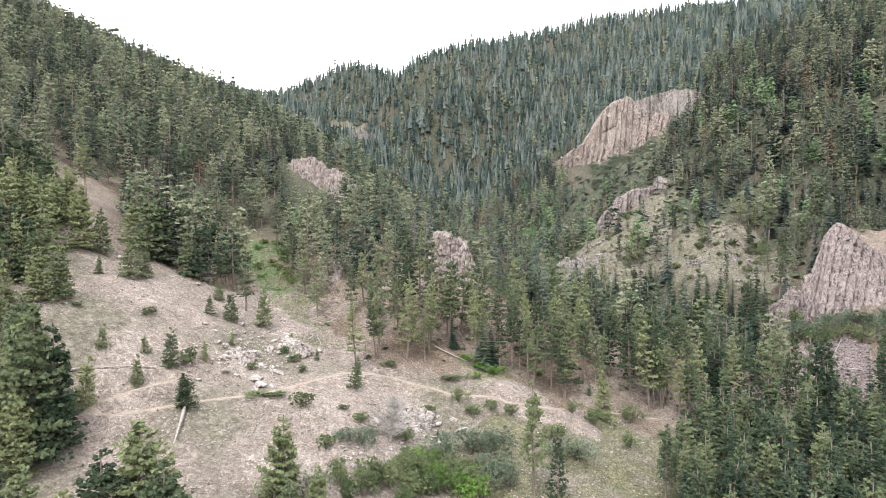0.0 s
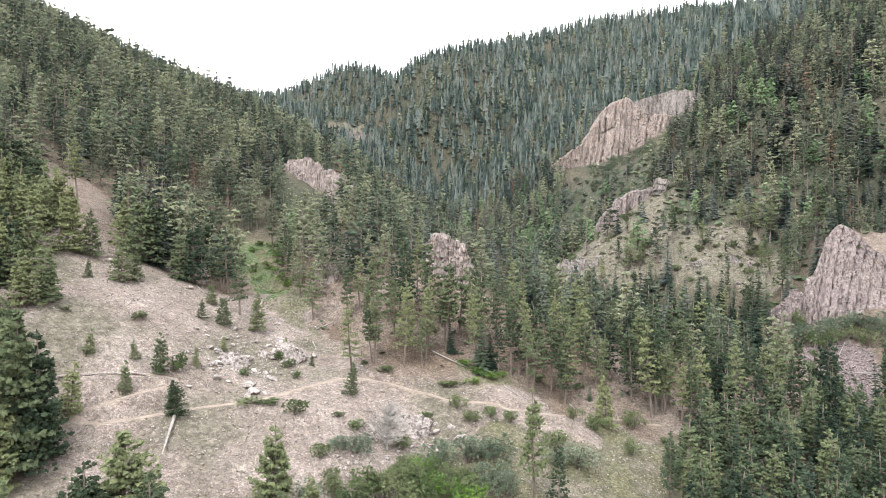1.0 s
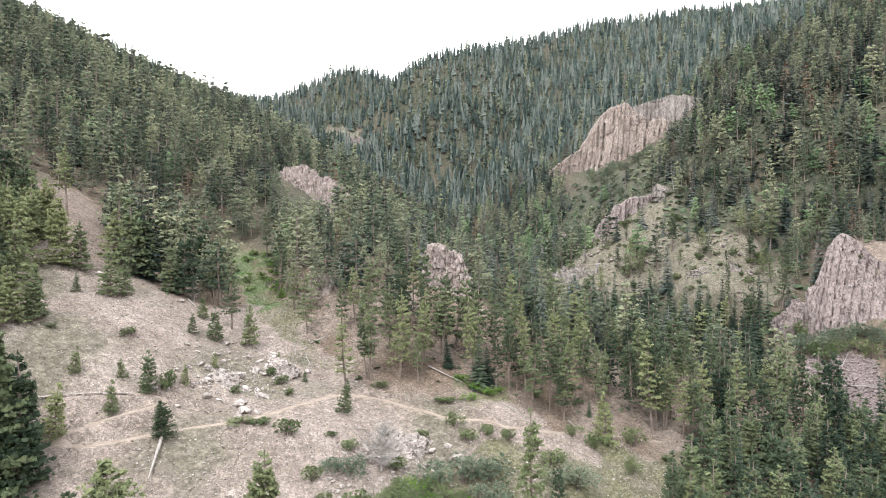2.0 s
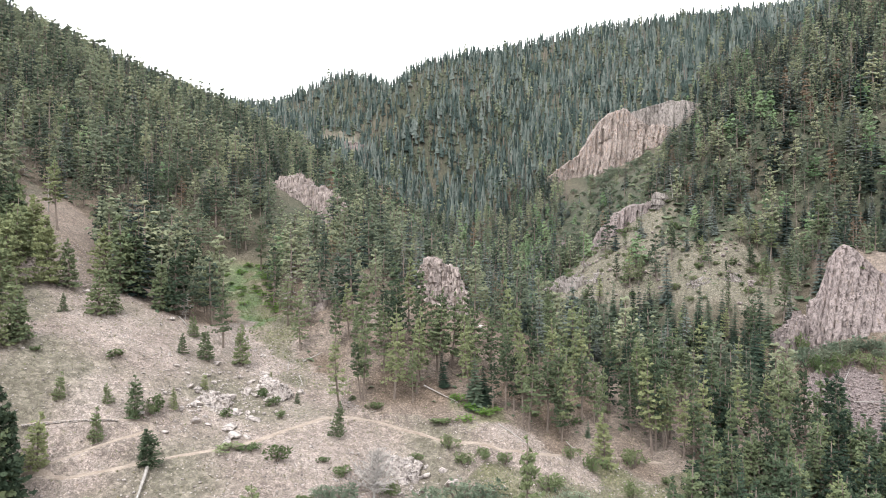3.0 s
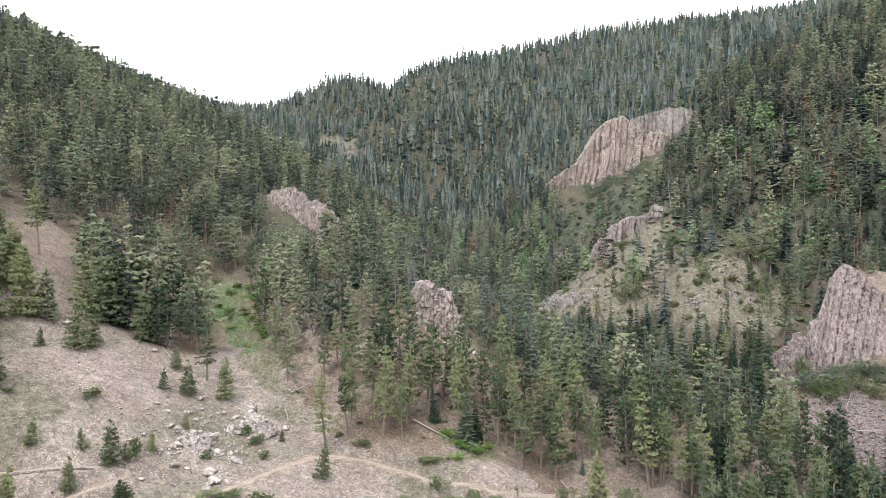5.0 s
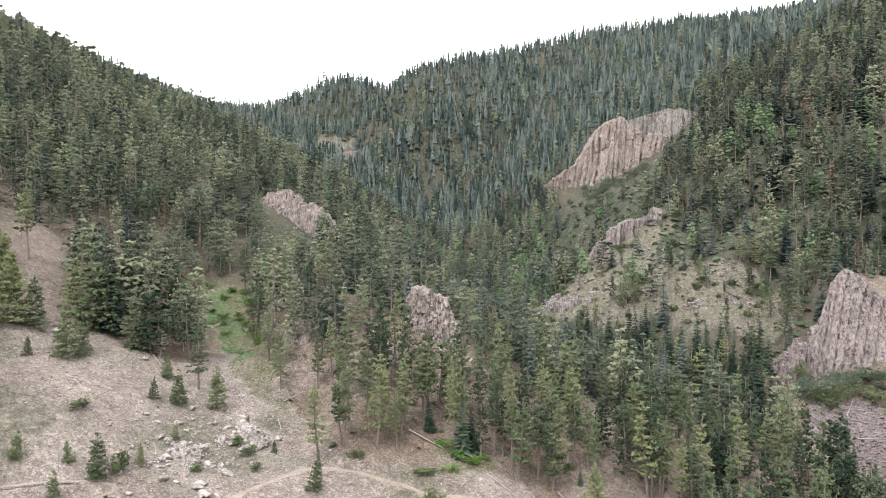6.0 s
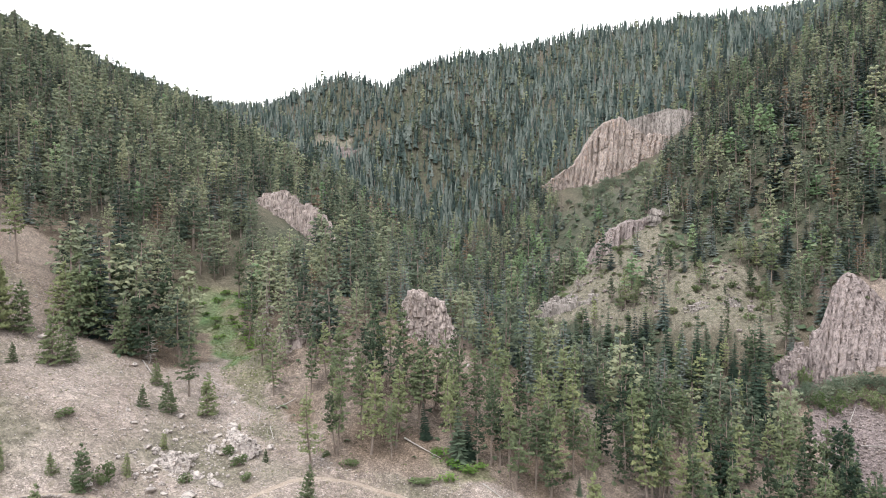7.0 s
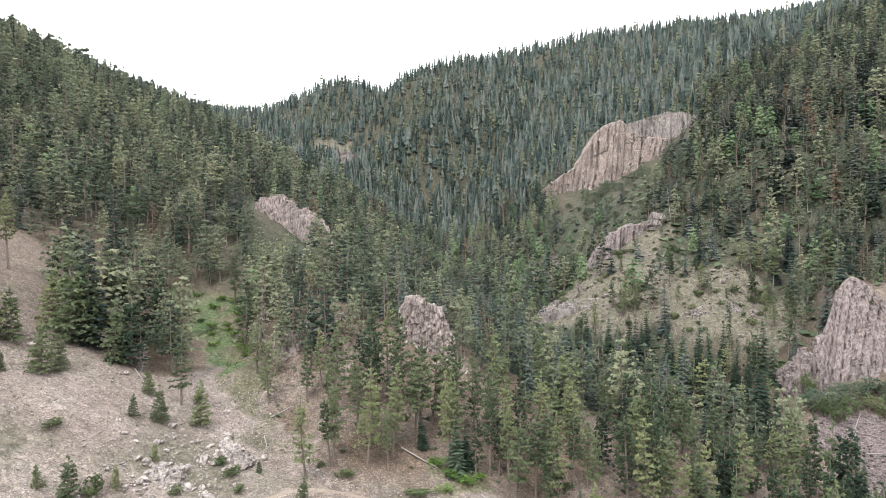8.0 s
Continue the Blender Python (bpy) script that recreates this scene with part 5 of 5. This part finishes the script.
# x, y, height and width
SHRUBS = [(-48.4, 103.8, 1.2, 2.6), (-9.5, 113.6, 1.4, 2.4), (-13.8, 115.2, 0.8, 1.5), (-20.8, 93.6, 2.5, 2.9), (-27.4, 94.1, 0.9, 3.2), (-25.4, 95.2, 0.8, 2.6), (-16, 86.8, 2.2,
    2.3), (2.5, 105.8, 2.3, 2.2), (4.7, 102.8, 2.1, 2.6), (7.9, 103.2, 1.8, 2.4), (11.1, 102.9, 2.1, 2), (17.5, 101, 2.7, 3.2), (22.2, 108.8, 2.2, 2), (25.6, 107.9, 2.9,
    2.6), (33.4, 111.9, 3.6, 3), (30.8, 104.3, 2.5, 2.4), (-40.7, 94.1, 1.7, 1.6), (-38.9, 97.5, 2.6, 2), (-39.4, 96.2, 1.7, 1.6), (-57.3, 99.1, 0.8, 1.3), (-12.3, 95.8, 1.7,
    2.2), (-15.2, 96.9, 0.9, 1.6), (-23.7, 106.5, 1.2, 1.8), (-26, 110.1, 1.5, 2.2), (1.6, 111.4, 1, 3.4), (-27.8, 111.7, 1.8, 1.8), (-30.8, 102.7, 1.4, 1.6), (-2.2, 104.4,
    1.4, 2)]
SAGE_SHRUBS = [(20.6, 97.6, 3.7, 5), (17.3, 96.4, 3.2, 3), (3.9, 95.3, 4.3, 5), (7.8, 95.7, 3.6, 4.2), (0.5, 94.1, 4.2, 4), (6.1, 90, 4.8, 5), (9.3, 89.3, 4, 3.2), (-11.5, 89.8, 2.8,
    3.2), (-13.2, 90, 2, 2.6), (-14.8, 90.3, 0.8, 2), (-15.7, 78.6, 2.8, 3)]
WILLOWS = [(-7, 83.9, 4.1, 4.5), (-4.2, 86.6, 3.9, 4), (-9.3, 83.8, 3.7, 4), (-10.4, 81, 3.6, 3.5), (-5.1, 82.8, 3.9, 4.5), (-1.1, 86.9, 3.5, 4.2), (1.3, 89.5, 3.6, 3.6), (3.6,
    87.4, 4.3, 4.6), (-1.1, 91.1, 2.8, 3.2), (-5.1, 89.8, 2.6, 3), (-2.9, 84.6, 2, 3)]
WEEDS = [(-1.2, 86.2, 3.6, 3.4), (4.6, 84.5, 4.2, 4), (-3.6, 88.6, 2.8, 3.2), (2.2, 86, 3.8, 3), (4.8, 117.6, 1.1, 2.6), (6.3, 115.7, 1.2, 3), (7.8, 114.6, 1.2, 3), (5.6, 111.9, 1.2, 2.6), (9.3, 114.1, 1.3, 2.6), (11, 116.2, 1, 2.4), (3.8, 118.3, 0.7, 1.6), (1.7,
    90.2, 2, 3.2), (-0.8, 93.7, 1.7, 2.6), (-3.6, 92.5, 1.7, 2.2)]
CLIFF_SHRUBS = [(91.4, 166, 5.4, 4), (91.5, 173.7, 4.3, 3.6), (90.3, 157.5, 3.8, 3.6), (92.1, 154.2, 5, 4.5), (96.1, 154.4, 4.4, 4.5), (100.2, 154.8, 3.8, 4.2), (100.6, 150.9, 4.3, 4),
    (84.7, 160.1, 4.6, 3), (92.8, 164.9, 3.4, 2.6)]

rng = np.random.default_rng(99)
for rows, name, label, leaf, seed, more in (
        (SHRUBS, "shrub", "low rounded green shrub on the dry slope", SHRUB, 400, dict(count=170, size=0.085)),
        (SAGE_SHRUBS, "shrub", "large grey-green bush on the grassy slope", SAGE, 410, dict(count=260, size=0.066)),
        (WILLOWS, "willow_shrub", "dense leafy willow bush in the gully", SHRUB, 420, dict(count=300, size=0.06)),
        (WEEDS, "weed_patch", "bright green patch of broad-leaved weeds", WEED, 430, dict(count=90, size=0.10)),
        (CLIFF_SHRUBS, "shrub", "green bush at the foot of the cliff", SHRUB, 440, dict(count=110, size=0.09))):
    kind = planting_of(name, label, label.split(" ", 1)[1], leaf, seed, **more)
    for x, y, tall, wide in rows:
        kind.put(rng, x, y, tall * 1.1, wide / tall * 1.05, None, 3, 0.05)
        if "willow" in name:
            for _ in range(2):
                kind.put(rng, x + rng.normal() * 2.2, y + rng.normal() * 2.2, tall * rng.uniform(0.6, 1.1), wide / tall, None, 3, 0.05)
foot = planting_of("shrub", "tangled grey-green bush along the cliff foot", "bushes along the cliff foot", SAGE, 490, count=200, size=0.07)
for _ in range(44):
    x = rng.uniform(90, 116)
    foot.put(rng, x, 163.4 - (x - 95) * 0.33 - rng.uniform(0.6, 8) * rng.random() ** 0.6, rng.uniform(1.2, 4.4), rng.uniform(1.0, 1.6), None, 3, 0.05)
lush = planting_of("weed_patch", "bright green weeds in the gully", "weeds in the gully", WEED, 480, count=90, size=0.1)
for x, y in ((-56, 178), (-54, 172), (-51, 175), (-49, 167), (-52, 169), (-47, 163), (-45, 158), (-50, 179), (-46, 178), (-43, 169), (-40.5, 164.5), (-39.5, 158.5), (-37, 153.5), (-43.5, 173), (-40, 170), (-44, 165), (-44.5, 175), (-42, 171), (-45, 168), (-40, 167), (-41.5, 162), (-38.5, 161), (-38, 156), (-36, 151), (-42, 178), (-38.5, 173)):
    lush.put(rng, x, y, rng.uniform(0.8, 1.6), rng.uniform(2.2, 3.2), None, 3, 0.05)
brush = planting_of("shrub", "grey-green mountain shrub below the rock prow", "shrubs below the prow", SAGE, 450, count=80, size=0.11)
gx, gy = scatter(rng, 60, 130, 280, 378, 7)
for x, y in zip(gx, gy):
    if (55 + (y - 280) * 0.25 < x < 85 + (y - 280) * 0.35 or inside(PROW_SLOPE, x, y)) and rng.random() < 0.85:
        brush.put(rng, x, y, rng.uniform(1.6, 3.4), rng.uniform(1.1, 1.7), None, 3, 0.05)
for _ in range(26):
    x = rng.uniform(86, 126)
    brush.put(rng, x, 374 - 0.12 * abs(x - 104) - rng.uniform(0, 16), rng.uniform(2.5, 5.5), rng.uniform(1.0, 1.5), None, 3, 0.05)
brush = planting_of("shrub", "small green shrub on the dry hill", "shrubs on the dry hill", SHRUB, 460, count=60, size=0.13)
gx, gy = scatter(rng, 36, 124, 186, 284, 5.2)
for x, y in zip(gx, gy):
    if (inside(BARE_RIGHT, x, y) or inside(HILL_OPEN, x, y)) and rng.random() < (0.8 if inside(BARE_RIGHT, x, y) else 0.95):
        brush.put(rng, x, y, rng.uniform(0.7, 2.7), rng.uniform(1.2, 1.8), None, 3, 0.05)
for x, y, tall, wide in ((103.5, 169, 0.9, 1.8), (106.5, 172.5, 0.7, 2.0), (108.5, 168, 1.2, 1.8), (111, 171, 1.0, 2.0), (105, 177, 1.0, 1.6), (110, 177, 1.3, 1.6), (102, 167, 0.5, 2.0)):
    brush.put(rng, x, y, tall, wide, None, 3, 0.05)
brush = planting_of("shrub", "small green shrub under the pines", "shrubs under the pines", SHRUB, 470, count=60, size=0.13)
gx, gy = scatter(rng, -30, 44, 112, 150, 7)
for x, y in zip(gx, gy):
    if rng.random() < 0.35 and not inside(OPEN_LEFT, x, y):
        brush.put(rng, x, y, rng.uniform(0.5, 1.3), rng.uniform(1.2, 2.0), None, 3, 0.05)


# ---- dead wood ----
def twig_bush(seed):
    """A small dead tree: a short leaning trunk with bare limbs that fork again and again."""
    r = np.random.default_rng(seed)
    top = np.array([0.5, 0.2, 5.2])
    wood = [tube([(0, 0, -0.3), top * (0.5, 0.5, 0.5), top], [0.16, 0.1, 0.02], 6)]
    for k in range(64):
        f, a = 0.12 + 0.86 * k / 64, k * 2.4 + r.normal() * 0.4
        start = top * f
        d = np.array([math.cos(a), math.sin(a), 0.35 + 0.5 * f + r.normal() * 0.2])
        long = (2.9 * (1 - f) + 0.7) * r.uniform(0.6, 1.15)
        mid, tip = start + d * long * 0.5 + r.normal(size=3) * 0.12, start + d * long + r.normal(size=3) * 0.25
        wood.append(tube([start, mid, tip], [0.08, 0.055, 0.02], 3))
        for _ in range(9):
            g = r.uniform(0.25, 0.95)
            at = start + (tip - start) * g
            e = d * 0.5 + r.normal(size=3) * 0.6
            wood.append(tube([at, at + e * long * r.uniform(0.15, 0.4)], [0.04, 0.018], 3))
    return joined(wood)


def dead_wood(name, label, shape, m):
    ob = tagged(new(name, mesh_from(name, shape[0], shape[1], [GREY_WOOD])), label, "dead wood")
    ob.matrix_basis = m


dead_wood("dead_shrub", "leafless grey dead tree with a mass of thin twigs", twig_bush(1), pose(-7.8, 93.5, float(height(-7.8, 93.5)[0])) @ Matrix.Diagonal((1.2, 1.2, 1.2, 1)))


def fallen(x0, y0, x1, y1, thick, label="bleached fallen log lying on the slope", seed=0):
    r = np.random.default_rng(seed)
    pts = []
    for k in range(6):
        f = k / 5
        x, y = x0 + (x1 - x0) * f, y0 + (y1 - y0) * f
        pts.append((x, y, float(base_height(x, y)) + 0.45 + thick))
    wood = [tube(pts, [thick * (1.1 - 0.75 * k / 5) for k in range(6)], 7)]
    for k in range(5):
        c = np.array(pts[2 + k % 4]) + r.normal(size=3) * 0.1
        wood.append(tube([c, c + r.normal(size=3) * 0.4, c + r.normal(size=3) * 0.7], [0.04, 0.03, 0.01], 3))
    dead_wood("fallen_log", label, joined(wood), Matrix.Identity(4))


fallen(-35.5, 87, -34.3, 80.5, 0.22, "split white log lying down the slope", 1)
for k, (x0, y0, x1, y1, thick) in enumerate(((-1.5, 120, 4.5, 116.5, 0.13), (11, 112, 15.5, 108.5, 0.1), (-24.5, 127, -21.5, 129.5, 0.12), (-24, 121, -22.5, 117.5, 0.1), (-27, 126, -26, 121, 0.08),
                                             (-36, 131, -40, 133, 0.1), (-48, 127, -44, 122.5, 0.1), (22.5, 113, 24, 110.5, 0.08), (90, 142, 96, 137, 0.12), (93, 150, 97, 154, 0.1))):
    fallen(x0, y0, x1, y1, thick, "bleached fallen log lying on the slope", 5 + k)
for x, y, tall, seed in ((98.5, 134, 11, 1), (103, 132, 8, 2), (96, 262, 12, 4), (99, 261, 13, 5), (103, 259, 11, 6), (-88, 152, 10, 7), (-101, 150, 10, 9), (-47, 127.5, 5, 8)):
    shape = snag_shape(500 + seed, tall)
    top = tagged(new("dead_tree"), "grey dead tree with bare broken limbs", "tree", "dead trees")
    part("trunk", shape, GREY_WOOD, top)
    top.matrix_basis = pose(x, y, float(height(x, y)[0]) - 0.2, 4, 3, seed * 50)


# ---- dry tufts ----
def tufts(name, label, x, y, size, mat, per=6):
    z = height(x, y)
    v = np.concatenate([blades(rng, np.array([a, b, c + 0.05]), size * rng.uniform(0.6, 1.5), per, 0.9, 0.12) for a, b, c in zip(x, y, z)])
    tint = np.repeat(rng.random(len(x)), 3 * per)
    v, t = loose(v)
    me = mesh_from(name, v, t, [mat], None, dict(tint=tint))
    return tagged(new(name, me), label, "grass", "", "stuff")


STRAW = leaf_material("dry_grass", (0.15, 0.14, 0.09), (0.2, 0.18, 0.12), (0.16, 0.175, 0.1), True)
LUSH = leaf_material("lush_grass", (0.075, 0.11, 0.035), (0.105, 0.14, 0.05), (0.17, 0.17, 0.085), True)
x, y = scatter(rng, -84, 44, 66, 142, 1.5)
keep = inside(OPEN_LEFT, x, y) & (lattice(x / 8, y / 8, 51) > -0.25) & (near_line(TRAIL_LOW, x, y)[0] > 0.8) & (near_line(TRAIL_HIGH, x, y)[0] > 0.8)
tufts("dry_grass", "dry bunch grass on the open slope", x[keep], y[keep], 0.34, STRAW)
x, y = scatter(rng, -50, -14, 110, 180, 0.5)
keep = ragged(GREEN_GULLY, x, y, 4) & (rng.random(len(x)) < np.clip((y - 108) / 45, 0.15, 1))
tufts("lush_grass", "lush green grass along the gully", x[keep], y[keep], 0.32, LUSH)
x, y = scatter(rng, -2, 48, 80, 113, 0.55)
keep = ragged(GRASS_LOW, x, y, 3) & (near_line(TRAIL_LOW, x, y)[0] > 0.9)
tufts("meadow_grass", "rough green grass below the trail", x[keep], y[keep], 0.24, LUSH)
x, y = scatter(rng, 48, 124, 184, 290, 1.6)
keep = ragged(BARE_RIGHT, x, y, 4)
tufts("hill_grass", "dry bunch grass on the hill", x[keep], y[keep], 0.6, STRAW)


# ---- low growth under the trees and on the far slopes ----
def low_growth(name, label, x, y, lo, hi, mat):
    z = height(x, y)
    pieces = [fan(rng, np.array([a, b, c + 0.12 * (lo + hi)]), rng.uniform(lo, hi), 3, (0, 0, 1), 0.5) for a, b, c in zip(x, y, z)]
    tint = np.repeat(rng.random(len(x)), 7)
    v, t = joined(pieces)
    return tagged(new(name, mesh_from(name, v, t, [mat], None, dict(tint=tint))), label, "undergrowth", "", "stuff")


LOW_GREEN = leaf_material("low_shrub_leaves", (0.05, 0.075, 0.05), (0.085, 0.115, 0.07), (0.15, 0.17, 0.11), True)
LITTER = leaf_material("forest_litter", (0.06, 0.05, 0.038), (0.1, 0.09, 0.055), (0.085, 0.11, 0.05), True)
x, y = scatter(rng, -430, 470, 235, 760, 5.2)
keep = (np.abs(x) < 0.72 * y) & ~clear_ground(x, y) & ~inside(BARE_RIGHT, x, y)
low_growth("far_undergrowth", "low shrubs between the conifers on the slopes", x[keep], y[keep], 0.9, 2.4, LOW_GREEN)
x, y = scatter(rng, -110, 140, 118, 235, 3.0)
keep = ~inside(OPEN_LEFT, x, y) & ~clear_ground(x, y) & (np.abs(x) < 0.74 * y) & (lattice(x / 7, y / 7, 81) > -0.2)
low_growth("undergrowth", "low shrubs and saplings on the forest floor", x[keep], y[keep], 0.3, 1.0, LOW_GREEN)
x, y = scatter(rng, 60, 250, 165, 300, 2.8)
keep = ~clear_ground(x, y) & ~inside(BARE_RIGHT, x, y) & (x < 0.74 * y)
low_growth("hillside_undergrowth", "low shrubs, saplings and weeds covering the steep hillside", x[keep], y[keep], 0.5, 2.0, LOW_GREEN)
x, y = scatter(rng, -40, 80, 108, 160, 1.0)
keep = ~inside(OPEN_LEFT, x, y) & (near_line(TRAIL_LOW, x, y)[0] > 1.0) & (rng.random(len(x)) < 0.6)
low_growth("forest_litter", "needle litter, sticks and seedlings under the pines", x[keep], y[keep], 0.08, 0.32, LITTER)
